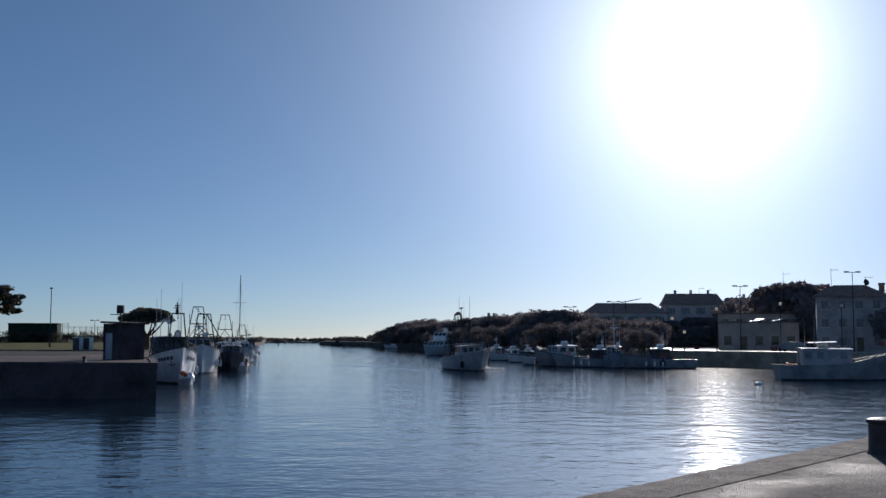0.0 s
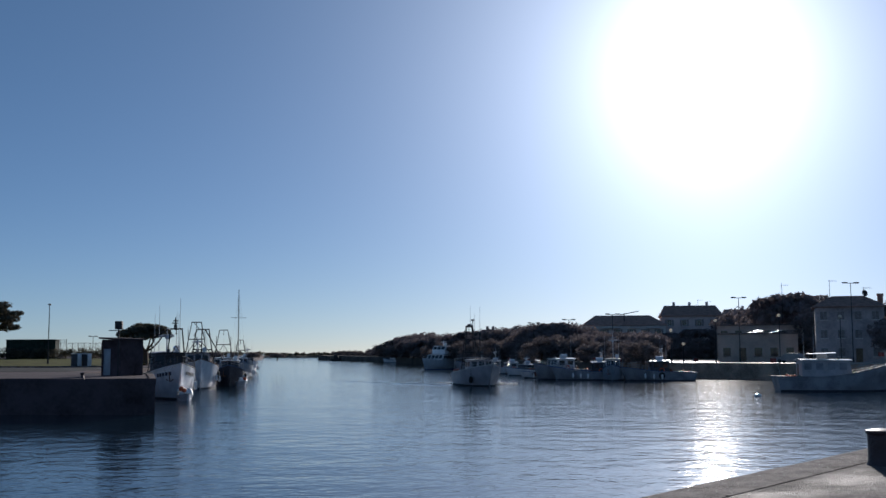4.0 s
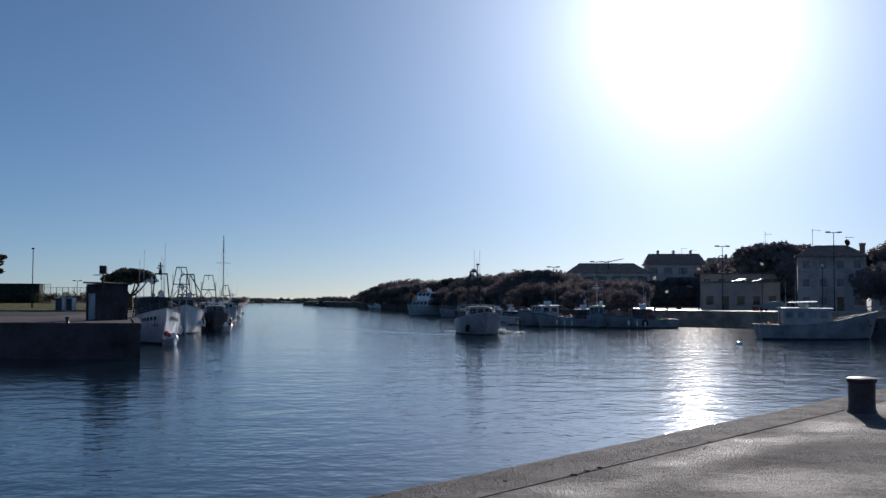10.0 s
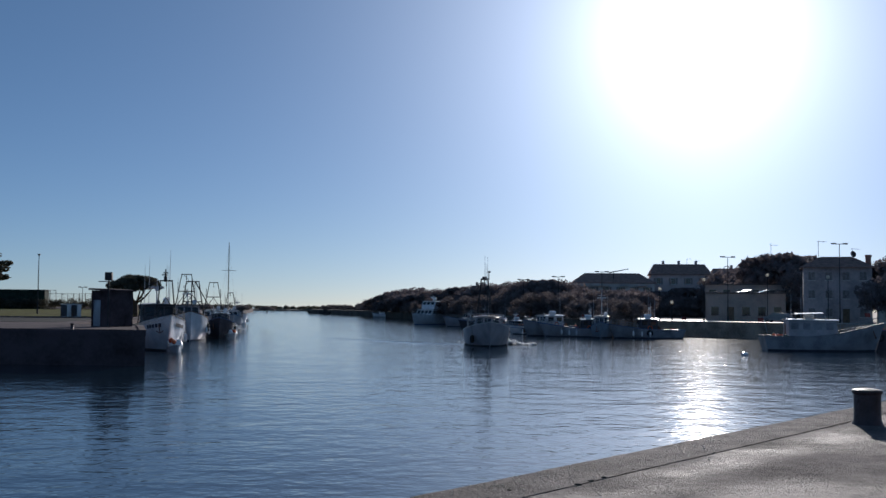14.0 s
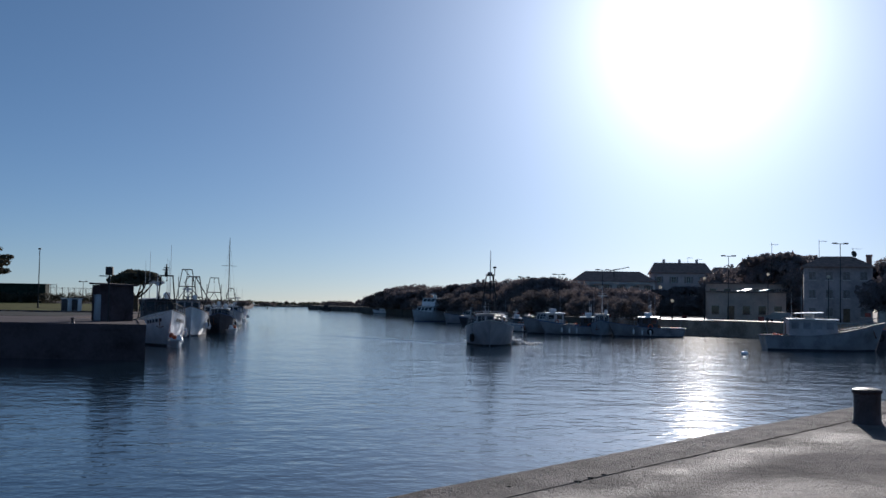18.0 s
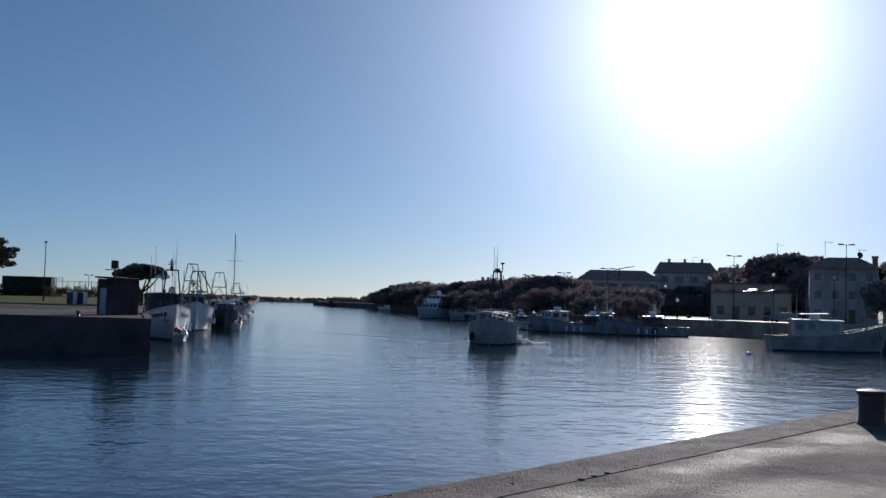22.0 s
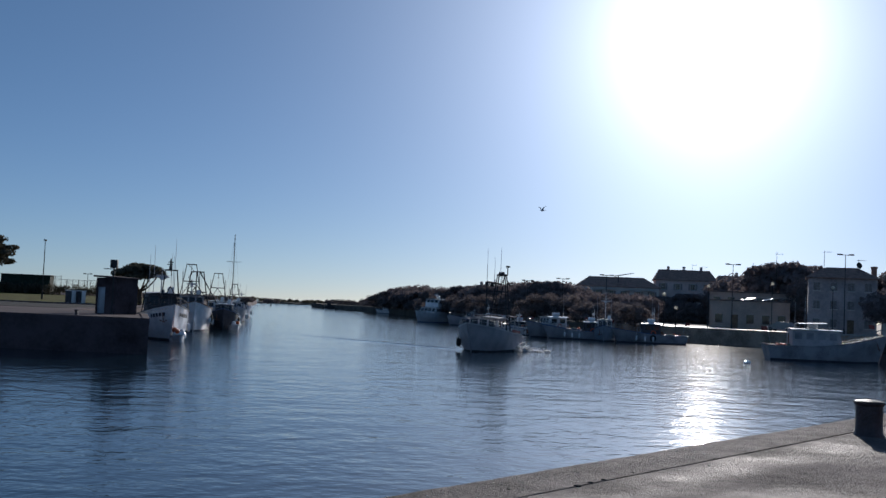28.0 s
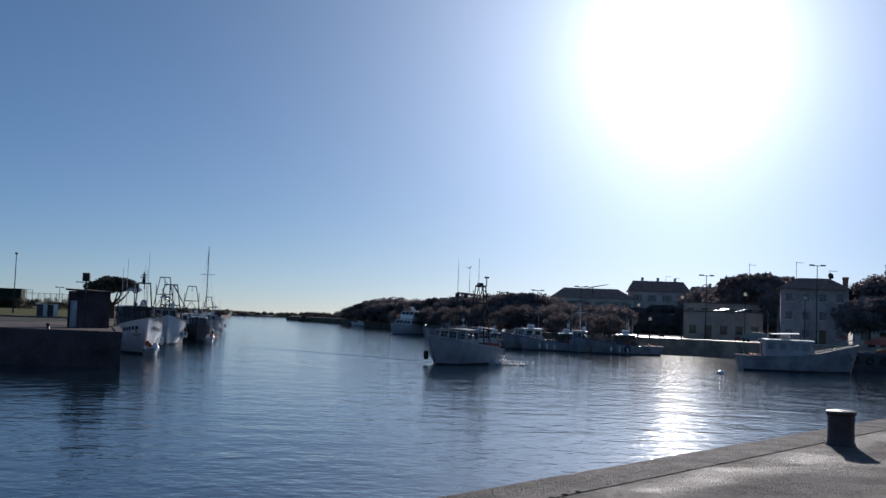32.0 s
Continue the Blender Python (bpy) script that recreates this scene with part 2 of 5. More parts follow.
M["foam"] = mat("white_foam", (0.95, 0.95, 0.95), 0.42, var=0.05, coat=1.0)
M["grit"] = mat("pale_grit", (0.42, 0.40, 0.37), 0.7, var=0.5, scale=40)
for key in ("needles", "scrub", "leaves", "foam", "milky"):
    # thin blades and milky glass let a good part of the low sun through
    nt = M[key].node_tree
    b, out = nt.nodes["Principled BSDF"], nt.nodes["Material Output"]
    tr, mix = nt.nodes.new("ShaderNodeBsdfTranslucent"), nt.nodes.new("ShaderNodeMixShader")
    mix.inputs[0].default_value = {"milky": 0.75, "foam": 0.8}.get(key, 0.4)
    nt.links.new(b.inputs["Base Color"].links[0].from_socket, tr.inputs["Color"])
    nt.links.new(b.outputs[0], mix.inputs[1]); nt.links.new(tr.outputs[0], mix.inputs[2]); nt.links.new(mix.outputs[0], out.inputs["Surface"])
M["feather"] = mat("gull_feathers", (0.40, 0.40, 0.42), 0.8, var=0.3, scale=8)
M["car_grey"] = mat("grey_car_paint", (0.20, 0.21, 0.23), 0.3, 0.3, var=0.1, coat=0.8)
M["car_red"] = mat("red_car_paint", (0.30, 0.04, 0.04), 0.3, 0.1, var=0.1, coat=0.8)
M["buoy"] = mat("glossy_white_plastic", (0.80, 0.79, 0.77), 0.3, var=0.15, scale=3, bump=0.15, bscale=9, coat=0.6)
M["ink"] = mat("dark_lettering", (0.03, 0.035, 0.06), 0.6)


# ---- mesh tools ----
def box(bm, x, y, z, sx, sy, sz, rot=None):
    """A box centred at x, y with its foot at z."""
    m = Matrix.Translation((x, y, z + sz / 2)) @ (rot or Matrix()) @ Matrix.Diagonal((sx, sy, sz, 1))
    return bmesh.ops.create_cube(bm, size=1, matrix=m)["verts"]


def rod(bm, a, b, r, r2=None, seg=8):
    a, b = Vector(a), Vector(b)
    d = b - a
    if d.length < 1e-6:
        return
    m = Matrix.Translation((a + b) / 2) @ d.to_track_quat("Z", "Y").to_matrix().to_4x4()
    bmesh.ops.create_cone(bm, cap_ends=True, segments=seg, radius1=r, radius2=r if r2 is None else r2, depth=d.length, matrix=m)


def ball(bm, x, y, z, r, sub=2, sz=1.0):
    bmesh.ops.create_icosphere(bm, subdivisions=sub, radius=r, matrix=Matrix.Translation((x, y, z)) @ Matrix.Diagonal((1, 1, sz, 1)))


def lathe(bm, profile, seg=24, x=0, y=0, z=0):
    rings = []
    for r, h in profile:
        rings.append([bm.verts.new((x + r * math.cos(2 * math.pi * i / seg), y + r * math.sin(2 * math.pi * i / seg), z + h)) for i in range(seg)])
    for p, q in zip(rings, rings[1:]):
        for i in range(seg):
            bm.faces.new((p[i], p[(i + 1) % seg], q[(i + 1) % seg], q[i]))
    bm.faces.new(rings[0][::-1]); bm.faces.new(rings[-1])


def torus(bm, c, axis, R0, r0, seg=16, ring=8):
    q = Vector(axis).to_track_quat("Z", "Y")
    grid = []
    for i in range(seg):
        a = 2 * math.pi * i / seg
        grid.append([bm.verts.new(Vector(c) + q @ Vector(((R0 + r0 * math.cos(b)) * math.cos(a), (R0 + r0 * math.cos(b)) * math.sin(a), r0 * math.sin(b)))) for b in (2 * math.pi * j / ring for j in range(ring))])
    for i in range(seg):
        for j in range(ring):
            bm.faces.new((grid[i][j], grid[(i + 1) % seg][j], grid[(i + 1) % seg][(j + 1) % ring], grid[i][(j + 1) % ring]))


def slab(bm, poly, z0, z1):
    """A prism over a polygon, given anticlockwise."""
    lo = [bm.verts.new((x, y, z0)) for x, y in poly]
    hi = [bm.verts.new((x, y, z1)) for x, y in poly]
    bm.faces.new(hi); bm.faces.new(lo[::-1])
    for i in range(len(poly)):
        j = (i + 1) % len(poly)
        bm.faces.new((lo[i], lo[j], hi[j], hi[i]))


def loft(bm, rings, closed=False, caps=True):
    vs = [[bm.verts.new(p) for p in r] for r in rings]
    k = len(vs[0])
    for p, q in zip(vs, vs[1:]):
        for i in range(k if closed else k - 1):
            j = (i + 1) % k
            bm.faces.new((p[i], p[j], q[j], q[i]))
    if caps and closed:
        bm.faces.new(vs[0][::-1]); bm.faces.new(vs[-1])


def bevel(bm, w=0.02, seg=2):
    bmesh.ops.bevel(bm, geom=[e for e in bm.edges if len(e.link_faces) == 2 and e.calc_face_angle(0) > 0.6], offset=w, segments=seg, affect="EDGES", profile=0.6)


def mesh_of(name, bm, material, smooth=True):
    bmesh.ops.recalc_face_normals(bm, faces=bm.faces)
    me = bpy.data.meshes.new(name)
    bm.to_mesh(me); bm.free()
    me.materials.append(material)
    if smooth:
        me.shade_smooth()
        me.set_sharp_from_angle(angle=radians(35))
    return me


def part(name, bm, material, parent=None, label="", smooth=True):
    ob = new(name, mesh_of(name, bm, material, smooth))
    if parent:
        ob.parent = parent
    if label:
        tagged(ob, label)
    return ob


def thing(name, x, y, z, rz, label, category, group="", kind=""):
    ob = new(name)
    ob.empty_display_size = 0.3
    ob.matrix_basis = pose(x, y, z, 0, 0, rz)
    return tagged(ob, label, category, group, kind)


B = bmesh.new

# ---- large structure ----
QUAY = 2.4
bm = B()
bmesh.ops.create_grid(bm, x_segments=2, y_segments=2, size=4000)
water = tagged(part("water", bm, M["water"]), "dark blue rippled harbour water under a low sun", "water", kind="structure")



def on_quay(s, n):
    p = ORG + EDGE * s + INLAND * n
    return (p.x, p.y)


bm = B()
slab(bm, [on_quay(-200, 0.74), on_quay(-200, 300), on_quay(120, 300), on_quay(120, 0.74)], -2.0, QUAY - 0.004)
near_quay = tagged(part("quay_near", bm, M["concrete"], smooth=False), "worn grey-brown concrete quay paving in low sun", "quay", kind="structure")
bm = B()
slab(bm, [on_quay(-2.2, 0.70), on_quay(-2.2, 0.76), on_quay(120, 0.76), on_quay(120, 0.70)], -2.0, QUAY - 0.03)
part("joint", bm, M["seam"], near_quay, smooth=False)
# further along the joint is choked with grit
bm = B()
slab(bm, [on_quay(-200, 0.70), on_quay(-200, 0.76), on_quay(-2.2, 0.76), on_quay(-2.2, 0.70)], -2.0, QUAY - 0.007)
part("joint", bm, M["coping"], near_quay, smooth=False)
rng = random.Random(3)
s = -198.0
while s < 112:
    w = 7.5 + rng.uniform(-0.3, 0.3)
    bm = B()
    k = 24
    outer = [on_quay(s + w * i / k, rng.uniform(-0.015, 0.02)) for i in range(k + 1)]
    slab(bm, [on_quay(s + w, 0.715)] + outer[::-1] + [on_quay(s, 0.715)], -2.0, QUAY)
    bevel(bm, 0.03, 2)
    part("coping_stone", bm, M["coping"], near_quay)
    s += w + 0.006

# left quay and its land
LQ = 2.3
LEFT = [(-19.4, 70.3), (-24.3, 87), (-33, 95), (-36, 130), (-40, 152), (-54, 232), (-128, 727), (-330, 1700), (-2500, 1700), (-2500, 72.5), (-40, 71.2)]
bm = B()
slab(bm, LEFT, -2.0, LQ)
left_bank = tagged(part("bank_left", bm, M["wall_conc"], smooth=False), "dark stained concrete quay head across the water", "quay", kind="structure")
bm = B()
slab(bm, [(-19.35, 70.25), (-24.2, 87.05), (-24.8, 87.05), (-19.95, 70.85), (-40, 71.75), (-120, 74.7), (-120, 74.1), (-40, 71.15)], LQ - 0.35, LQ + 0.06)
part("coping", bm, M["wall_conc"], left_bank, smooth=False)
bm = B()
slab(bm, [(-36, 100), (-38.5, 129), (-140, 127), (-140, 96)], LQ, LQ + 0.02)
tagged(part("road_left", bm, M["asphalt"], smooth=False), "grey asphalt yard behind the quay head", "road", kind="structure")
bm = B()
vs = [bm.verts.new(p) for p in ((-39.5, 131, LQ + 0.02), (-46, 170, LQ + 0.55), (-52, 204, LQ + 0.75), (-170, 204, LQ + 0.75), (-150, 165, LQ + 0.5), (-140, 131, LQ + 0.02))]
bm.faces.new(vs)
tagged(part("lawn", bm, M["grass"], smooth=False), "sunlit yellow-green lawn rising behind the yard", "lawn", kind="structure")
bm = B()
slab(bm, [(-39.4, 130.7), (-39.4, 131.0), (-140, 131.0), (-140, 130.7)], LQ, LQ + 0.16)
tagged(part("kerb", bm, M["coping"], smooth=False), "low concrete kerb along the lawn", "kerb", kind="structure")

# right bank
RQ = 2.3
RIGHT = [(-75, 600), (-27, 447), (-8, 352), (5, 262), (13, 215), (26, 172), (41, 160), (50, 148), (62, 135), (95, 118), (220, 90), (2500, 60), (2500, 2600)]
bm = B()
slab(bm, RIGHT[5:] + [(26, 2600)], -2.0, RQ)
right_bank = tagged(part("bank_right", bm, M["brown_wall"], smooth=False), "concrete quay wall of the far bank", "quay", kind="structure")
bm = B()
slab(bm, [(26.2, 172.1), (41.2, 160.1), (50.2, 148.1), (62.1, 135.1), (95, 118.2), (101, 131), (70, 150), (57, 163), (48, 174), (33, 187)], RQ - 0.02, RQ + 0.03)
part("promenade", bm, M["promenade"], right_bank, smooth=False)

bm = B()
slab(bm, RIGHT[:6] + [(26, 2600), (-75, 2600)], -2.0, RQ)
tagged(part("bank_far", bm, M["shore"], smooth=False), "dark stone-faced wooded bank along the canal", "bank", kind="structure")

# far shore, breakwater and barge
bm = B()
rng = random.Random(5)
pts = [(-330 + i * 13, 880 + rng.uniform(-6, 6)) for i in range(22)]
loft(bm, [[(x, y - 6, -1), (x, y - 3, 1.3 + rng.uniform(-.3, .3)), (x, y + 3, 1.5 + rng.uniform(-.3, .3)), (x, y + 8, -1)] for x, y in pts])
tagged(part("breakwater", bm, M["shore"]), "low dark breakwater at the canal mouth", "breakwater", kind="structure")


# ---- boats ----
def hull_ring(u, L, beam, bow, mid, stern, rake):
    b = beam / 2
    if u > 0.45:
        b *= max(0.0, 1 - ((u - 0.45) / 0.55) ** 3.0)
    elif u < 0.3:
        b *= 1 - 0.14 * ((0.3 - u) / 0.3) ** 2
    w = beam / 2 * 0.93
    if u > 0.35:
        w *= max(0.0, 1 - ((u - 0.35) / 0.60) ** 2.3)
    elif u < 0.3:
        w *= 1 - 0.2 * ((0.3 - u) / 0.3) ** 2
    b, w = max(b, 0.07), max(w, 0.045)
    s = mid + (bow - mid) * max(0.0, (u - 0.35) / 0.65) ** 1.7 + (stern - mid) * max(0.0, (0.35 - u) / 0.35) ** 1.5
    x = -L / 2 + u * L

    def at(y, z):
        return (x + rake * u ** 7 * max(z, 0) / bow - (0.25 * max(z, 0) if u == 0 else 0), y, z)
    return x, b, w, s, at


def hull_parts(top, L, beam, bow, mid, stern, rake, hull_m, band_m, boot_m, deck_m):
    N = 18
    us = [i / N for i in range(N)] + [0.975, 1.0]
    shell, decks, band, boot = [], [], [], []
    for u in us:
        x, b, w, s, at = hull_ring(u, L, beam, bow, mid, stern, rake)
        i = max(b - 0.1, 0.02)
        half = [(i, s - 0.55), (i, s), (b, s), (b * 0.97, s * 0.72), ((b * 0.62 + w * 0.38), s * 0.4), (w, 0.0), (w * 0.55, -0.5), (0.0, -0.6)]
        shell.append([at(y, z) for y, z in half] + [at(-y, z) for y, z in half[-2::-1]])
        decks.append([at(i + 0.02, s - 0.5), at(0, s - 0.44), at(-i - 0.02, s - 0.5)])
        o = b + 0.05
        band.append([at(o - 0.07, s - 0.02), at(o, s), at(o, s + 0.07), at(i - 0.04, s + 0.07), at(i - 0.04, s)])
        boot.append((w + 0.012, x, at))
    bm = B(); loft(bm, shell)
    bm.verts.ensure_lookup_table()
    bm.faces.new([bm.verts[k] for k in range(1, len(shell[0]) - 1)])
    m = len(shell[0])
    bm.faces.new([bm.verts[len(bm.verts) - m + k] for k in range(1, m - 1)])
    part("hull", bm, hull_m, top)
    bm = B(); loft(bm, decks); part("deck", bm, deck_m, top)
    for sg in (1, -1):
        bm = B(); loft(bm, [[(p[0], sg * p[1], p[2]) for p in r] for r in band], closed=True)
        part("gunwale", bm, band_m, top)
        bm = B()
        loft(bm, [[at(sg * (w - 0.02), -0.12), at(sg * (w + 0.015), -0.05), at(sg * (w + 0.05), 0.16), at(sg * (w), 0.17)] for w, x, at in boot], closed=True)
        part("boot_stripe", bm, boot_m, top)


def deck_height(u, bow, mid, stern):
    return mid + (bow - mid) * max(0.0, (u - 0.35) / 0.65) ** 1.7 + (stern - mid) * max(0.0, (0.35 - u) / 0.35) ** 1.5 - 0.5


def wheelhouse(top, x, z, l, w, h, wall_m, roof_m, lean=0.25, front=3, name="wheelhouse", pane=("glass", "dark glass window")):
    bm = B()
    loft(bm, [[(x - l / 2, -w / 2, z), (x + l / 2, -w / 2, z), (x + l / 2, w / 2, z), (x - l / 2, w / 2, z)],
              [(x - l / 2, -w / 2, z + h * 0.5), (x + l / 2, -w / 2, z + h * 0.5), (x + l / 2, w / 2, z + h * 0.5), (x - l / 2, w / 2, z + h * 0.5)],
              [(x - l / 2, -w * 0.48, z + h), (x + l / 2 - lean, -w * 0.48, z + h), (x + l / 2 - lean, w * 0.48, z + h), (x - l / 2, w * 0.48, z + h)]], closed=True)
    bevel(bm, 0.05, 2)
    house = part(name, bm, wall_m, top)
    bm = B()
    k = 8
    rings = []
    for j in range(k + 1):
        v = -1 + 2 * j / k
        y, cz = v * (w / 2 + 0.12), z + h + 0.02 + 0.10 * (1 - v * v)
        rings.append([(x - l / 2 - 0.2, y, cz), (x + l / 2 - lean + 0.3, y, cz - 0.04), (x + l / 2 - lean + 0.3, y, cz - 0.1), (x - l / 2 - 0.2, y, cz - 0.07)])
    loft(bm, rings, closed=True)
    part("roof", bm, roof_m, house)
    # windows in the leaning front and in both sides
    for i in range(front):
        yc = (i - (front - 1) / 2) * w * 0.92 / front
        ww = w * 0.92 / front * 0.40
        z0, z1 = z + h * 0.56, z + h * 0.90
        x0, x1 = x + l / 2 - lean * 0.12 + 0.012, x + l / 2 - lean * 0.80 + 0.012
        bm = B()
        loft(bm, [[(x0, yc - ww, z0), (x0, yc + ww, z0), (x0 - 0.05, yc + ww, z0), (x0 - 0.05, yc - ww, z0)], [(x1, yc - ww, z1), (x1, yc + ww, z1), (x1 - 0.05, yc + ww, z1), (x1 - 0.05, yc - ww, z1)]], closed=True)
        part("window", bm, M[pane[0]], house, pane[1])
    n = max(1, int(l / 1.1))
    for sg in (1, -1):
        for i in range(n):
            xc = x - l / 2 + (i + 0.5) * (l - lean) / n
            bm = B(); box(bm, xc, sg * (w / 2 - 0.015), z + h * 0.56, (l - lean) / n * 0.62, 0.05, h * 0.3)
            part("window", bm, M[pane[0]], house, pane[1])
    bm = B(); box(bm, x - l / 2 - 0.005, w * 0.2, z + 0.05, 0.06, 0.6, min(1.75, h * 0.86)); bevel(bm, 0.015)
    part("door", bm, M["wood"], house)
    return house


def gantry(top, x, z, w, h, m, spread=0.0, bars=3, taper=0.34, r=0.062, y0=0.0):
    for sg in (1, -1):
        bm = B(); rod(bm, (x, y0 + sg * w / 2, z), (x - spread, y0 + sg * w / 2 * taper, z + h), r, r * 0.8)
        part("gantry_leg", bm, m, top)
    for i in range(bars):
        f = (i + 1) / bars
        yy = w / 2 * (1 - (1 - taper) * f) + (0.06 if i == bars - 1 and bars < 4 else 0)
        bm = B(); rod(bm, (x - spread * f, y0 - yy, z + h * f), (x - spread * f, y0 + yy, z + h * f), r * 0.9)
        part("crossbar", bm, m, top)
    if bars < 4:
        for sg in (1, -1):
            bm = B(); rod(bm, (x - spread * 0.33, y0 + sg * w / 2 * (1 - (1 - taper) * 0.33), z + h * 0.33), (x - spread * 0.66, y0, z + h * 0.66), r * 0.6); part("lattice_bar", bm, m, top)
    bm = B()
    ball(bm, x - spread, y0, z + h * 0.9, 0.07, 2); rod(bm, (x - spread, y0, z + h), (x - spread, y0, z + h * 0.9), 0.03)
    part("block", bm, M["dark_steel"], top)


def mast(top, x, y, z, h, m, r=0.06, arm=0.0, radar=False):
    bm = B(); rod(bm, (x, y, z), (x, y, z + h), r, r * 0.55)
    ob = part("mast", bm, m, top)
    if arm:
        bm = B(); rod(bm, (x, y - arm, z + h * 0.72), (x, y + arm, z + h * 0.72), r * 0.5)
        part("spreader", bm, m, ob)
    if radar:
        bm = B(); box(bm, x + 0.15, y, z + h * 0.62, 0.22, 1.25, 0.14); bevel(bm, 0.03); lathe(bm, [(0.16, 0), (0.2, 0.1), (0.14, 0.22)], 12, x + 0.15, y, z + h * 0.62 - 0.22)
        part("radar_scanner", bm, M["grey_white"], ob)
    return ob


def antenna(top, x, y, z, h):
    bm = B(); rod(bm, (x, y, z), (x, y, z + h), 0.03, 0.012, 6)
    part("whip_antenna", bm, M["grey_white"], top)


def tyre(top, x, y, z, axis=(0, 1, 0), R0=0.33):
    bm = B(); torus(bm, (x, y, z), axis, R0, 0.13)
    part("tyre_fender", bm, M["rubber"], top, "black tyre hung as a fender")


def rails(top, L, beam, bow, mid, stern, rake, u0, u1, n, m, h=0.75):
    for sg in (1, -1):
        bm = B()
        last = None
        for i in range(n + 1):
            u = u0 + (u1 - u0) * i / n
            x, b, w, s, at = hull_ring(u, L, beam, bow, mid, stern, rake)
            p = Vector(at(sg * max(b - 0.06, 0.03), s + 0.06))
            q = p + Vector((0, 0, h))
            rod(bm, p, q, 0.022, seg=6)
            if last:
                rod(bm, last, q, 0.022, seg=6); rod(bm, last - Vector((0, 0, h * 0.5)), q - Vector((0, 0, h * 0.5)), 0.015, seg=6)
            last = q
        part("guard_rail", bm, m, top)


def name_bars(top, L, beam, bow, mid, stern, rake, u0, n, size):
    """Unreadable lettering on both bows, as plain bars."""
    for sg in (1, -1):
        bm = B()
        for i in range(n):
            u = u0 + i * size * 1.25 / L
            x, b, w, s, at = hull_ring(u, L, beam, bow, mid, stern, rake)
            x2, b2, w2, s2, at2 = hull_ring(u + size * 0.8 / L, L, beam, bow, mid, stern, rake)
            z0, z1 = s * 0.72, s * 0.72 + size
            vs = [bm.verts.new(at(sg * (b * 0.985 + 0.03), z0)), bm.verts.new(at2(sg * (b2 * 0.985 + 0.03), z0)), bm.verts.new(at2(sg * (b2 + 0.03), z1)), bm.verts.new(at(sg * (b + 0.03), z1))]
            f = bm.faces.new(vs)
            r = bmesh.ops.extrude_face_region(bm, geom=[f])
            bmesh.ops.translate(bm, verts=[v for v in r["geom"] if isinstance(v, bmesh.types.BMVert)], vec=(0, -sg * 0.02, 0))
        part("lettering", bm, M["ink"], top, "dark unreadable lettering")


def heap(bm, x, y, z, r, sz, seed):
    rg = random.Random(seed)
    v = bmesh.ops.create_icosphere(bm, subdivisions=3, radius=r, matrix=Matrix.Translation((x, y, z)) @ Matrix.Diagonal((1.2, 1, sz, 1)))["verts"]
    for q in v:
        q.co += q.normal * 0 + Vector(noise.noise_vector(q.co * 2.3 + Vector((seed, 0, 0)))) * r * 0.25


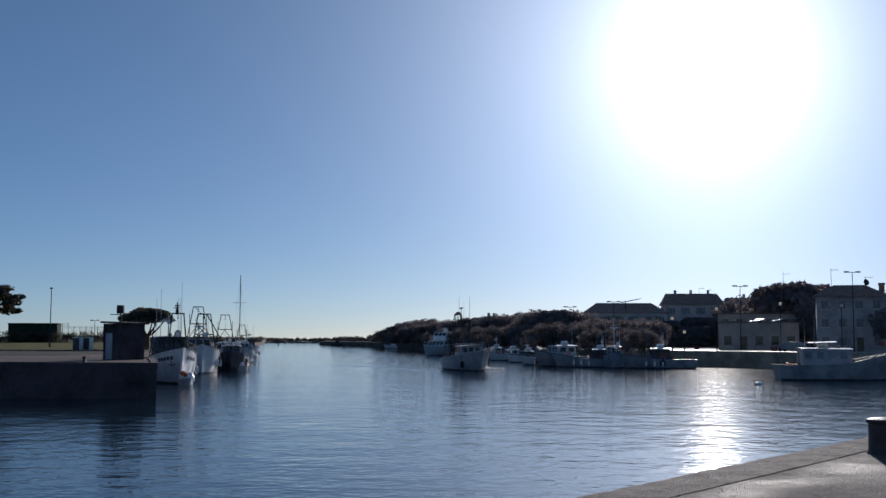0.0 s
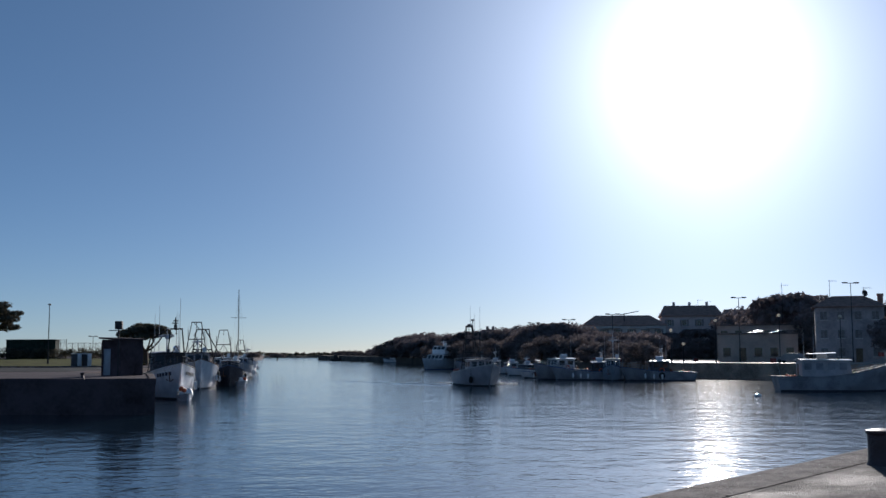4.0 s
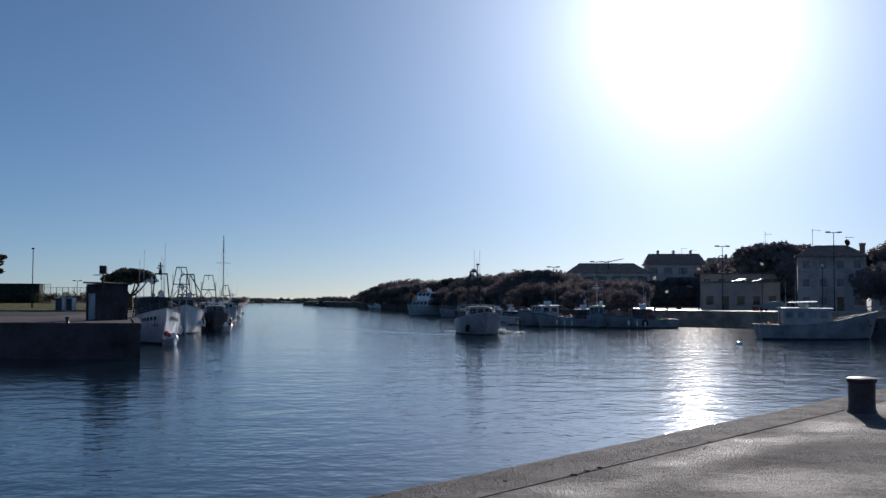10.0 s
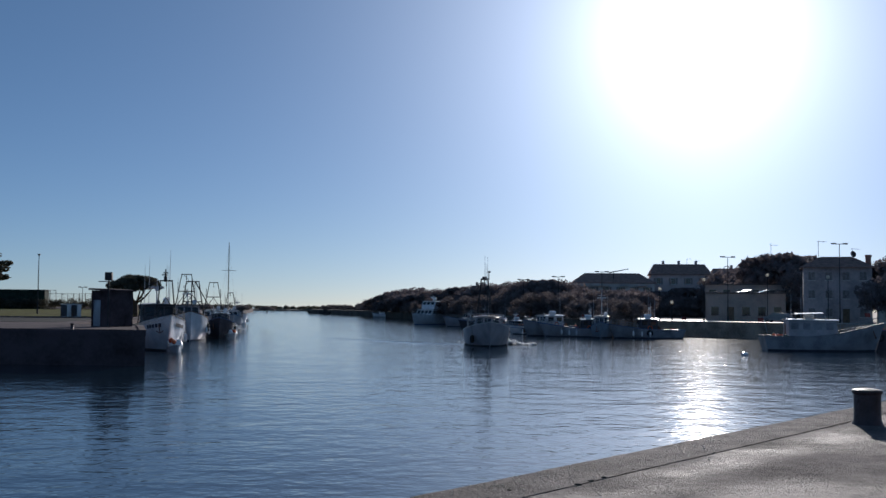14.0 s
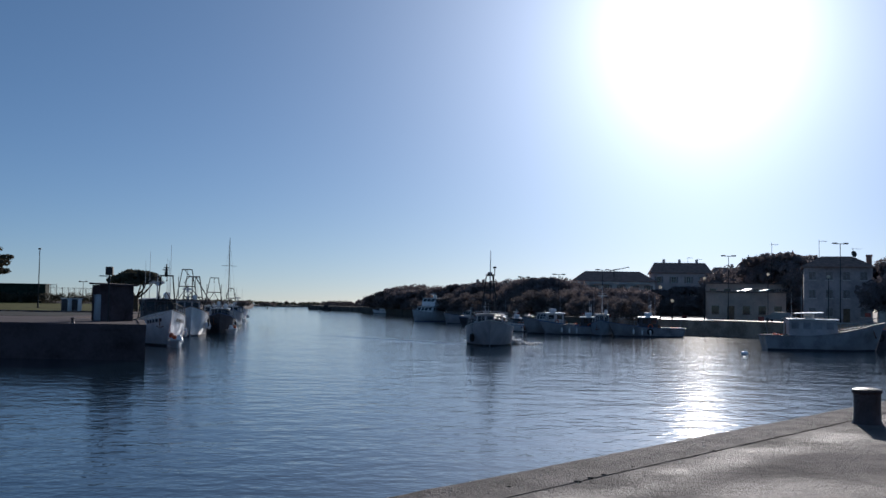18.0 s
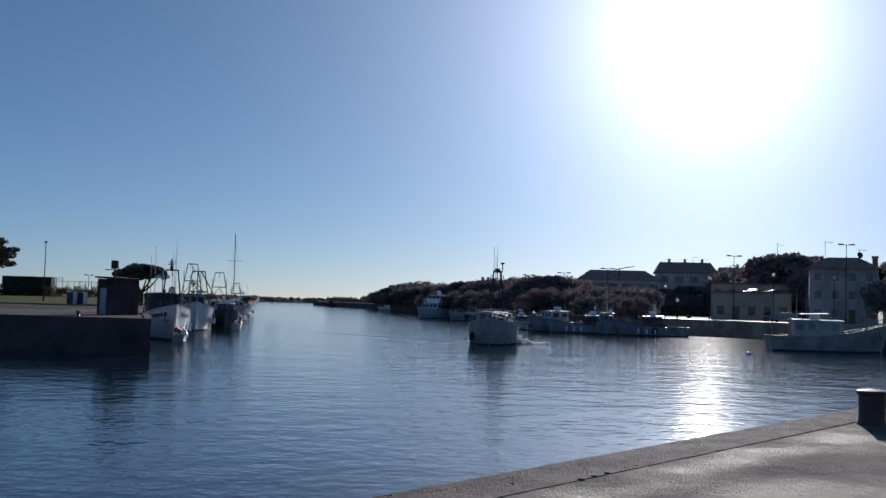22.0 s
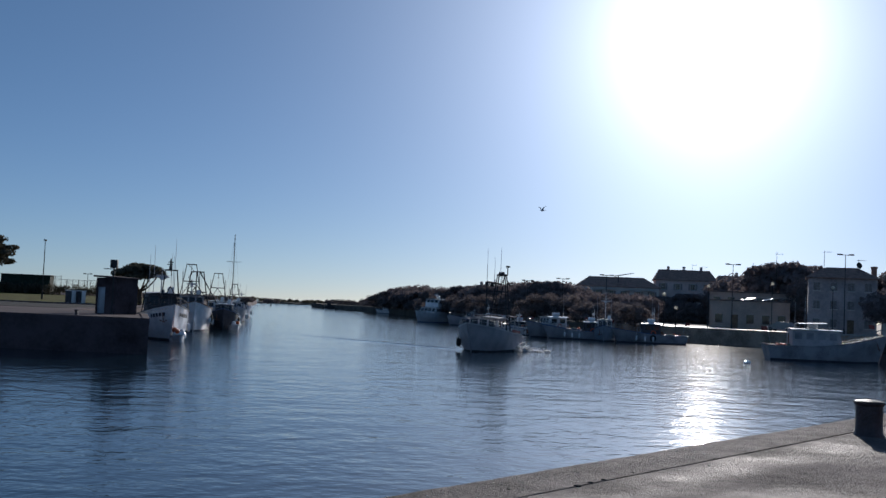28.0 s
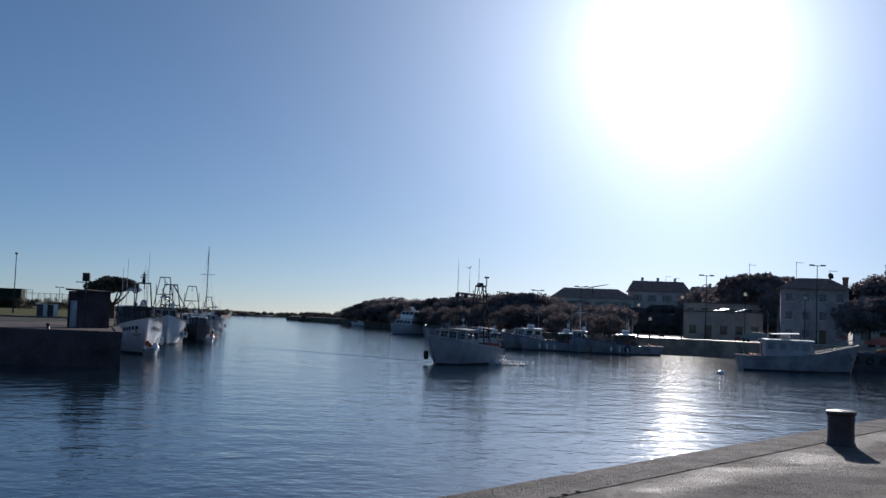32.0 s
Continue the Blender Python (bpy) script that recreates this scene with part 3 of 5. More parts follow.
def deck_fittings(top, shape, cx, cl, cw, dz, ch, roof_z, rg, gant):
    """Life ring, raft canister, bow anchor, floats, flag and hung nets."""
    L, beam, bow, mid, stern, rake = shape
    bm = B(); torus(bm, (cx - cl * 0.1, cw / 2 + 0.09, dz + ch * 0.35), (0, 1, 0), 0.3, 0.07, 18, 8); part("life_ring", bm, M["orange"], top, "orange life ring")
    bm = B(); rod(bm, (cx - 0.5, cw * 0.28, roof_z + 0.3), (cx + 0.5, cw * 0.28, roof_z + 0.3), 0.26, seg=14); box(bm, cx, cw * 0.28, roof_z - 0.08, 0.7, 0.5, 0.14); part("raft_canister", bm, M["white"], top, "white life-raft canister")
    x, b, w, s, at = hull_ring(0.93, *shape)
    p = Vector(at(-b - 0.1, s * 0.80))
    bm = B(); rod(bm, p, p + Vector((0.25, 0.06, -0.75)), 0.045); rod(bm, p + Vector((0.25, -0.25, -0.6)), p + Vector((0.25, 0.06, -0.8)), 0.05, 0.02); rod(bm, p + Vector((0.25, 0.35, -0.6)), p + Vector((0.25, 0.06, -0.8)), 0.05, 0.02); part("anchor", bm, M["rust"], top, "rusty bow anchor")
    for i in range(3):
        u = 0.5 + 0.12 * i
        x, b, w, s, at = hull_ring(u, *shape)
        p = Vector(at((b + w) / 2 + 0.3, s * 0.45))
        bm = B(); lathe(bm, [(0.03, -0.36), (0.12, -0.28), (0.15, 0), (0.12, 0.28), (0.03, 0.36)], 10, p.x, p.y, p.z); rod(bm, p + Vector((0, 0, 0.3)), Vector(at(b, s)), 0.015, seg=5)
        part("fender", bm, M["white"], top)
    az = deck_height(0.12, bow, mid, stern)
    bm = B()
    for i in range(7):
        ball(bm, -L * 0.40 + rg.uniform(-.4, .5), rg.uniform(-1, 1), az + 0.2 + rg.uniform(0, 0.5), rg.uniform(0.13, 0.2), 2)
    tagged(part("floats", bm, M["orange"], top, "heap of orange net floats"), kind="stuff")
    bm = B(); rod(bm, (-L / 2 + 0.3, 0, stern - 0.1), (-L / 2 - 0.1, 0, stern + 1.9), 0.025, seg=6); part("flag_staff", bm, M["steel"], top)
    bm = B(); loft(bm, [[(-L / 2 - 0.1 - 0.1 * i, 0.05 * math.sin(i * 1.1), stern + 1.85), (-L / 2 - 0.1 - 0.1 * i, 0.05 * math.sin(i * 1.1) + 0.008, stern + 1.85), (-L / 2 - 0.06 - 0.1 * i, 0.05 * math.sin(i * 1.1) + 0.008, stern + 1.4), (-L / 2 - 0.06 - 0.1 * i, 0.05 * math.sin(i * 1.1), stern + 1.4)] for i in range(7)], closed=True); part("flag", bm, M["red"], top, "small faded red flag")
    if gant:
        gu, gw, gh, sp = gant
        gz = deck_height(0.5 + gu, bow, mid, stern)
        bm = B()
        for i in range(9):
            f = -0.8 + i * 0.2
            rod(bm, (gu * L - sp * 0.3, f * gw * 0.42, gz + gh * 0.34), (gu * L - 0.4, f * gw * 0.3 + rg.uniform(-.1, .1), gz + 0.1), rg.uniform(0.07, 0.14), 0.05, 6)
        part("hung_net", bm, M["net"], top, "dark net hung to dry")
    fz = deck_height(0.8, bow, mid, stern)
    bm = B()
    for i in range(4):
        torus(bm, (L * 0.28, -0.5, fz + 0.06 + i * 0.07), (0, 0, 1), 0.3 - i * 0.01, 0.04, 16, 6)
    part("rope_coil", bm, M["rope"], top, "coiled mooring rope")
    fz = deck_height(0.7, bow, mid, stern)
    bm = B(); heap(bm, L * 0.18, 0.5, fz + 0.2, 0.55, 0.7, rg.randrange(99)); part("tarpaulin", bm, M[rg.choice(("tarp", "blue", "green", "rust"))], top)


def trawler(x, y, rz, label, L=13.0, beam=4.6, bow=2.7, mid=1.5, stern=1.6, rake=1.0, hull_m="white", band_m="blue", boot_m="tarp",
            cabin=(0.4, 3.2, 2.6, 2.3), cab_m="white", roof_m="roof_white", gant=(-0.32, 2.4, 4.6, 0.9), gant_m="steel", fore_mast=5.0, seed=1,
            whips=2, tyres=((0.3, 1), (0.55, -1)), aft_roof=0.0, category="fishing boat", canopy_m="roof_white", lamp=True, name="fishing_boat", cargo=True, deco=True, pane=("glass", "dark glass window")):
    rg = random.Random(seed)
    top = thing(name, x, y, 0, rz, label, category, "moored boats" if name != "trawler" else "")
    shape = (L, beam, bow, mid, stern, rake)
    hull_parts(top, *shape, M[hull_m], M[band_m], M[boot_m], M["wood"])
    cu, cl, cw, ch = cabin
    dz = deck_height(cu, bow, mid, stern) - 0.05
    cx = -L / 2 + cu * L
    cab = wheelhouse(top, cx, dz, cl, cw, ch, M[cab_m], M[roof_m], pane=pane)
    roof_z = dz + ch + 0.1
    if gant:
        gu, gw, gh, sp = gant
        gz = deck_height(0.5 + gu, bow, mid, stern)
        gantry(top, gu * L, gz, gw, gh, M[gant_m], sp)
        bm = B(); rod(bm, (gu * L + 1.6, gw * 0.3, gz), (gu * L - sp * 0.8, gw * 0.3, gz + gh * 0.85), 0.04); part("brace", bm, M[gant_m], top)
        bm = B(); rod(bm, (gu * L + 1.6, -gw * 0.3, gz), (gu * L - sp * 0.8, -gw * 0.3, gz + gh * 0.85), 0.04); part("brace", bm, M[gant_m], top)
    if fore_mast:
        mast(top, cx - cl * 0.2, 0, roof_z, fore_mast - 2.2, M["grey_white"], 0.07, 0.5, True)
    for i in range(whips):
        antenna(top, cx - cl * 0.35 + i * 0.5, (-1) ** i * cw * 0.4, roof_z, 2.4 + rg.uniform(0, 1.2))
    rails(top, *shape, 0.68, 0.97, 6, M[gant_m], 0.6)
    for u, sg in tyres:
        xx, b, w, s, at = hull_ring(u, *shape)
        p = at(sg * (b * 0.95 + 0.12), s * 0.6)
        tyre(top, *p)
    if aft_roof:
        az = deck_height(0.25, bow, mid, stern)
        bm = B()
        rings = []
        for j in range(7):
            v = -1 + j / 3
            rings.append([(-L * 0.42, v * beam * 0.40, az + 2.15 + 0.12 * (1 - v * v)), (cx - cl / 2 - 0.1, v * beam * 0.40, az + 2.25 + 0.12 * (1 - v * v)), (cx - cl / 2 - 0.1, v * beam * 0.40, az + 2.2 + 0.12 * (1 - v * v)), (-L * 0.42, v * beam * 0.40, az + 2.1 + 0.12 * (1 - v * v))])
        loft(bm, rings, closed=True)
        can = part("deck_canopy", bm, M[canopy_m], top)
        for sx in (-L * 0.41, (-L * 0.41 + cx - cl / 2) / 2):
            for sg in (1, -1):
                bm = B(); rod(bm, (sx, sg * beam * 0.385, az), (sx, sg * beam * 0.385, az + 2.16), 0.035, seg=6)
                part("canopy_post", bm, M["steel"], can)
    if cargo:
        az = deck_height(0.2, bow, mid, stern)
        bm = B(); heap(bm, -L * 0.27, rg.uniform(-.4, .4), az + 0.25, 0.75, 0.6, seed); part("net_heap", bm, M["net"], top, "dark green heap of fishing net")
        bm = B(); rod(bm, (-L * 0.12, -0.9, az + 0.55), (-L * 0.12, 0.9, az + 0.55), 0.32, seg=16)
        for yy in (-0.95, 0, 0.95):
            rod(bm, (-L * 0.12, yy - 0.04, az + 0.55), (-L * 0.12, yy + 0.04, az + 0.55), 0.5, seg=16)
        box(bm, -L * 0.12, -0.99, az - 0.05, 0.3, 0.08, 0.6); box(bm, -L * 0.12, 0.99, az - 0.05, 0.3, 0.08, 0.6)
        part("winch", bm, M["rust"], top, "rusty trawl winch")
        for i in range(3):
            bm = B(); box(bm, -L * 0.38, -0.8 + i * 0.75, az, 0.7, 0.5, 0.32 + 0.3 * (i % 2)); bevel(bm, 0.02)
            part("fish_crate", bm, M["orange" if i == 1 else "teal"], top)
        fz = deck_height(0.88, bow, mid, stern)
        bm = B(); rod(bm, (L * 0.36, -0.45, fz + 0.35), (L * 0.36, 0.45, fz + 0.35), 0.16, seg=12); box(bm, L * 0.36, 0, fz - 0.05, 0.5, 0.35, 0.45)
        part("anchor_windlass", bm, M["dark_steel"], top)
    if deco:
        deck_fittings(top, shape, cx, cl, cw, dz, ch, roof_z, rg, gant)
    if lamp:
        bm = B(); lathe(bm, [(0.07, 0), (0.11, 0.08), (0.11, 0.2), (0.05, 0.26)], 10, cx + cl * 0.3, 0, roof_z)
        part("search_light", bm, M["steel"], top)
    return top


# ---- plants ----
def leaf_mesh(name, centres, radii, n, size, seed, material, flat=0.75):
    """Many small leaf blades strewn over clumps; centres and radii of the clumps in metres."""
    rg = np.random.RandomState(seed)
    k = len(centres)
    pick = rg.randint(0, k, n)
    d = rg.normal(size=(n, 3)); d /= np.linalg.norm(d, axis=1)[:, None]
    rad = rg.uniform(0.62, 1.06, n) ** 0.6
    c = np.array(centres)[pick] + d * (np.array(radii)[pick] * rad)[:, None] * np.array([1, 1, flat])
    # the blades lie like scales over each clump, turned outwards but for some disorder
    out = d + rg.normal(size=(n, 3)) * 0.38
    a = np.cross(out, rg.normal(size=(n, 3))); a /= np.linalg.norm(a, axis=1)[:, None]
    b = np.cross(out, a); b /= np.linalg.norm(b, axis=1)[:, None]
    s = size * rg.uniform(0.6, 1.4, n)[:, None]
    v = np.stack([c - a * s, c - b * s * 0.45, c + a * s, c + b * s * 0.45], 1).reshape(-1, 3)
    me = bpy.data.meshes.new(name)
    me.from_pydata(v.tolist(), [], np.arange(4 * n).reshape(-1, 4).tolist())
    me.materials.append(material)
    return me


def limb(bm, a, b, r0, r1, sag=0.0, seg=7):
    a, b = Vector(a), Vector(b)
    k = 4
    pts = [a.lerp(b, i / k) + Vector((0, 0, -sag * math.sin(math.pi * i / k))) for i in range(k + 1)]
    for i in range(k):
        rod(bm, pts[i], pts[i + 1], r0 + (r1 - r0) * i / k, r0 + (r1 - r0) * (i + 1) / k, seg)


def pine_meshes(R, thick, h, seed, leaf="needles"):
    """Stone pine: a bare forked trunk under a wide, flat umbrella. The crown's top is at h."""
    rg = random.Random(seed)
    base = h - thick
    cs, rs = [], []
    bm = B()
    fork = base * 0.62
    lean = rg.uniform(-0.4, 0.4)
    limb(bm, (0, 0, -0.3), (lean * 0.5, 0, fork), 0.42, 0.33)
    for i in range(64):
        a, q = rg.uniform(0, 6.283), math.sqrt(rg.uniform(0.0, 1.0)) * R * 0.88
        top = base + thick * (0.30 + 0.55 * math.sqrt(max(0, 1 - (q / R) ** 2)))
        cs.append((q * math.cos(a), q * math.sin(a), top - rg.uniform(0, 0.42) * thick))
        rs.append(R * rg.uniform(0.15, 0.24))
    for i in range(6):
        a = i * 1.05 + rg.uniform(-.2, .2)
        limb(bm, (lean * 0.5, 0, fork - rg.uniform(0, 0.4)), (R * 0.62 * math.cos(a), R * 0.62 * math.sin(a), base + thick * 0.35), 0.17, 0.07, 0.35)
    return mesh_of("trunk", bm, M["bark"]), leaf_mesh("crown", cs, rs, 6500, R * 0.07, seed, M[leaf], 0.62)


def broad_meshes(R, h, seed, material, n=3000, bare=False, low=0.42, blade=0.085):
    rg = random.Random(seed)
    cs, rs = [], []
    bm = B()
    limb(bm, (0, 0, -0.4), (0, 0, h * 0.45), 0.22, 0.14)
    for i in range(64):
        a, q = rg.uniform(0, 6.283), math.sqrt(rg.uniform(0, 1)) * R * 0.92
        zt = h * (low + (0.92 - low) * rg.uniform(0, 1) * math.sqrt(max(0.05, 1 - (q / R) ** 2)))
        cs.append((q * math.cos(a), q * math.sin(a), zt)); rs.append(R * rg.uniform(0.22, 0.34))
    for i in range(10 if not bare else 26):
        c = cs[i]
        limb(bm, (0, 0, h * rg.uniform(0.25, 0.45)), c, 0.09, 0.03, 0.1, 5)
    return mesh_of("trunk", bm, M["bark"]), leaf_mesh("crown", cs, rs, n, R * blade if not bare else R * 0.03, seed, material, 0.9)


def tiered_meshes(R, h, seed):
    """Tall pine whose crown stands in ragged, flattened tiers with gaps of sky between them."""
    rg = random.Random(seed)
    cs, rs = [], []
    bm = B()
    limb(bm, (0, 0, -0.4), (0.2, 0.1, h * 0.9), 0.30, 0.10)
    for zf, rf, k in ((0.60, 0.8, 9), (0.71, 1.0, 12), (0.82, 0.9, 11), (0.93, 0.6, 7)):
        for i in range(k):
            ang = 6.283 * (i + rg.uniform(-0.3, 0.3)) / k
            q = R * rf * rg.uniform(0.45, 1.0)
            c = (q * math.cos(ang), q * math.sin(ang), h * (zf + rg.uniform(-0.025, 0.025)))
            cs.append(c); rs.append(R * rg.uniform(0.17, 0.27))
            limb(bm, (0.15, 0.08, c[2] - 0.35), c, 0.07, 0.03, 0.1, 5)
    return mesh_of("trunk", bm, M["bark"]), leaf_mesh("crown", cs, rs, 6500, R * 0.05, seed, M["needles"], 0.42)


KINDS = {
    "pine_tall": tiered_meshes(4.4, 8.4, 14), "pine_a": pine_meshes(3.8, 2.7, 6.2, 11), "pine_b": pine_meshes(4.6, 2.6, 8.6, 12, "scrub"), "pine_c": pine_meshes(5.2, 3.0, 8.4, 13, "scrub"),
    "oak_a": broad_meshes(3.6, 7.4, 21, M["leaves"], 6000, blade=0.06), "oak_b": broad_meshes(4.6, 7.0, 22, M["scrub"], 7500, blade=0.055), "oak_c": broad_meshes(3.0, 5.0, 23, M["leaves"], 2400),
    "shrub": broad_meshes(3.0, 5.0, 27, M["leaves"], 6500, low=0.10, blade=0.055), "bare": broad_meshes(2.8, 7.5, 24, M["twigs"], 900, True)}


def tree(kind, x, y, z, h, rz, label, category, width=1.0):
    trunk, crown = KINDS[kind]
    natural = {"shrub": 5.0, "pine_tall": 8.4, "pine_a": 6.2, "pine_b": 8.6, "pine_c": 8.4, "oak_a": 7.4, "oak_b": 7.0, "oak_c": 5.0, "bare": 7.5}[kind]
    t = thing("tree", x, y, z, rz, label, category)
    k = h / natural
    for nm, me in (("trunk", trunk), ("crown", crown)):
        o = new(nm, me)
        o.parent = t
        o.scale = (k * width, k * width, k)
    return t


# ---- buildings ----
def pierced(bm, w, h, holes, thick):
    """A wall panel in x, z (its front at y = 0, its back at y = thick) with openings (x0, x1, z0, z1) right through."""
    xs = sorted({-w / 2, w / 2, *(v for o in holes for v in o[:2])})
    zs = sorted({0, h, *(v for o in holes for v in o[2:])})
    for x0, x1 in zip(xs, xs[1:]):
        for z0, z1 in zip(zs, zs[1:]):
            mx, mz = (x0 + x1) / 2, (z0 + z1) / 2
            if not any(a < mx < b and c < mz < d for a, b, c, d in holes):
                box(bm, mx, thick / 2, z0, x1 - x0, thick, z1 - z0)
    bmesh.ops.remove_doubles(bm, verts=bm.verts, dist=0.0005)


def house(x, y, rz, w, d, eave, ridge, wall_m, label, storeys=2, bays=4, hip=1.2, chimneys=1, awning=False, z=2.3, name="house", category="house", roof_m="tile", doors=1, shutters=True, closed=False):
    """Front towards local -y."""
    top = thing(name, x, y, z, rz, label, category)
    sh = eave / storeys
    holes, kinds = [], []
    for s in range(storeys):
        for i in range(bays):
            xc = (i + 0.5) * w / bays - w / 2
            if s == 0 and i in (bays // 2,) and doors:
                holes.append((xc - 0.5, xc + 0.5, 0.02, 2.1)); kinds.append("door")
            else:
                ww = 0.5
                holes.append((xc - ww, xc + ww, s * sh + sh * 0.32, s * sh + sh * 0.78)); kinds.append("window")
    bm = B(); pierced(bm, w, eave, holes, 0.3)
    bmesh.ops.translate(bm, verts=bm.verts, vec=(0, -d / 2, 0))
    part("wall", bm, M[wall_m], top, smooth=False)
    bm = B(); box(bm, -w / 2 + 0.15, 0.15, 0, 0.3, d - 0.3, eave); part("wall", bm, M[wall_m], top, smooth=False)
    bm = B(); box(bm, w / 2 - 0.15, 0.15, 0, 0.3, d - 0.3, eave); part("wall", bm, M[wall_m], top, smooth=False)
    bm = B(); box(bm, 0, d / 2 - 0.15, 0, w - 0.61, 0.3, eave); part("wall", bm, M[wall_m], top, smooth=False)
    o = 0.45
    bm = B()
    A = [bm.verts.new(p) for p in ((-w / 2 - o, -d / 2 - o, eave), (w / 2 + o, -d / 2 - o, eave), (w / 2 + o, d / 2 + o, eave), (-w / 2 - o, d / 2 + o, eave))]
    A2 = [bm.verts.new((v.co.x, v.co.y, eave + 0.14)) for v in A]
    r1, r2 = bm.verts.new((-w / 2 + hip, 0, ridge)), bm.verts.new((w / 2 - hip, 0, ridge))
    bm.faces.new(A[::-1])
    for i in range(4):
        bm.faces.new((A[i], A[(i + 1) % 4], A2[(i + 1) % 4], A2[i]))
    bm.faces.new((A2[0], A2[1], r2, r1)); bm.faces.new((A2[2], A2[3], r1, r2)); bm.faces.new((A2[1], A2[2], r2)); bm.faces.new((A2[3], A2[0], r1))
    roof = part("roof", bm, M[roof_m], top, smooth=False)
    rg = random.Random(int(x * 10 + y))
    for i in range(chimneys):
        cx = -w / 2 + hip + (w - 2 * hip) * (i + 0.5) / chimneys + rg.uniform(-.4, .4)
        bm = B(); box(bm, cx, 0.4, ridge - 0.9, 0.6, 0.6, 1.5); box(bm, cx, 0.4, ridge + 0.6, 0.76, 0.76, 0.12); box(bm, cx, 0.4, ridge + 0.72, 0.4, 0.4, 0.15)
        part("chimney", bm, M[wall_m], roof, smooth=False)
    for (x0, x1, z0, z1), kind in zip(holes, kinds):
        if kind == "door":
            bm = B(); box(bm, (x0 + x1) / 2, -d / 2 + 0.18, z0, x1 - x0, 0.06, z1 - z0); part("door", bm, M["wood"], top)
            continue
        bm = B()
        for bx, bz, sx, sz in (((x0 + x1) / 2, z0, x1 - x0, 0.07), ((x0 + x1) / 2, z1 - 0.07, x1 - x0, 0.07), (x0 + 0.035, z0, 0.07, z1 - z0), (x1 - 0.035, z0, 0.07, z1 - z0), ((x0 + x1) / 2, z0, 0.06, z1 - z0)):
            box(bm, bx, -d / 2 + 0.17, bz, sx, 0.06, sz)
        win = part("window", bm, M["grey_white"], top, smooth=False)
        bm = B(); box(bm, (x0 + x1) / 2, -d / 2 + 0.2, z0 + 0.03, x1 - x0 - 0.05, 0.02, z1 - z0 - 0.06); part("pane", bm, M["glass"], win)
        bm = B(); box(bm, (x0 + x1) / 2, -d / 2 - 0.03, z0 - 0.08, x1 - x0 + 0.2, 0.3, 0.08); part("sill", bm, M["plaster"], win)
        if shutters:
            for sx in ((x0 + 0.25, x1 - 0.25) if closed else (x0 - 0.28, x1 + 0.28)):
                bm = B(); box(bm, sx, -d / 2 + 0.05 if closed else -d / 2 - 0.025, z0 + 0.02, 0.48, 0.04, z1 - z0 - 0.04)
                for k in range(5):
                    box(bm, sx, -d / 2 + 0.02 if closed else -d / 2 - 0.055, z0 + 0.1 + k * (z1 - z0 - 0.2) / 5, 0.4, 0.02, (z1 - z0) * 0.11)
                part("shutter", bm, M["shutter"], win)
    if awning:
        bm = B(); slope = Matrix.Rotation(radians(12), 4, "X")
        box(bm, 0, -d / 2 - 1.1, sh * 0.9, w * 0.9, 2.2, 0.08, slope)
        part("awning", bm, M["roof_white"], top, "pale sloping awning")
    return top


def street_lamp(x, y, z, h, rz, label, arm=1.0):
    top = thing("street_lamp", x, y, z, rz, label, "street lamp", "street lamps")
    bm = B(); lathe(bm, [(0.14, 0), (0.12, 0.7), (0.08, 0.75), (0.05, h)], 10); part("pole", bm, M["dark_steel"], top)
    if arm:
        bm = B(); rod(bm, (-arm, 0, h), (arm, 0, h), 0.05, seg=6); part("cross_arm", bm, M["dark_steel"], top)
        for sg in (1, -1):
            bm = B(); box(bm, sg * arm * 0.75, 0, h - 0.02, arm * 0.6, 0.35, 0.18); bevel(bm, 0.04); part("lamp_head", bm, M["dark_steel"], top)
    else:
        bm = B(); box(bm, 0.0, 0, h, 0.35, 0.3, 0.22); bevel(bm, 0.04); part("lamp_head", bm, M["dark_steel"], top)
    return top


def tv_antenna(x, y, z, h, label, dish=False):
    top = thing("tv_antenna", x, y, z, 15, label, "antenna", "roof antennas")
    bm = B(); rod(bm, (0, 0, 0), (0, 0, h), 0.035, seg=6); part("pole", bm, M["dark_steel"], top)
    bm = B()
    rod(bm, (-0.1, 0, h * 0.95), (1.3, 0, h * 0.95), 0.03, seg=6)
    for i in range(6):
        rod(bm, (i * 0.24, -0.35, h * 0.95), (i * 0.24, 0.35, h * 0.95), 0.018, seg=5)
    part("boom", bm, M["dark_steel"], top)
    if dish:
        bm = B(); lathe(bm, [(0.02, 0), (0.3, 0.06), (0.5, 0.16), (0.48, 0.18), (0.28, 0.09), (0.02, 0.03)], 18)
        bmesh.ops.rotate(bm, verts=bm.verts, cent=(0, 0, 0), matrix=Matrix.Rotation(radians(78), 3, "X")); bmesh.ops.translate(bm, verts=bm.verts, vec=(0, -0.1, h * 0.6))
        part("dish", bm, M["dark_steel"], top)
    return top


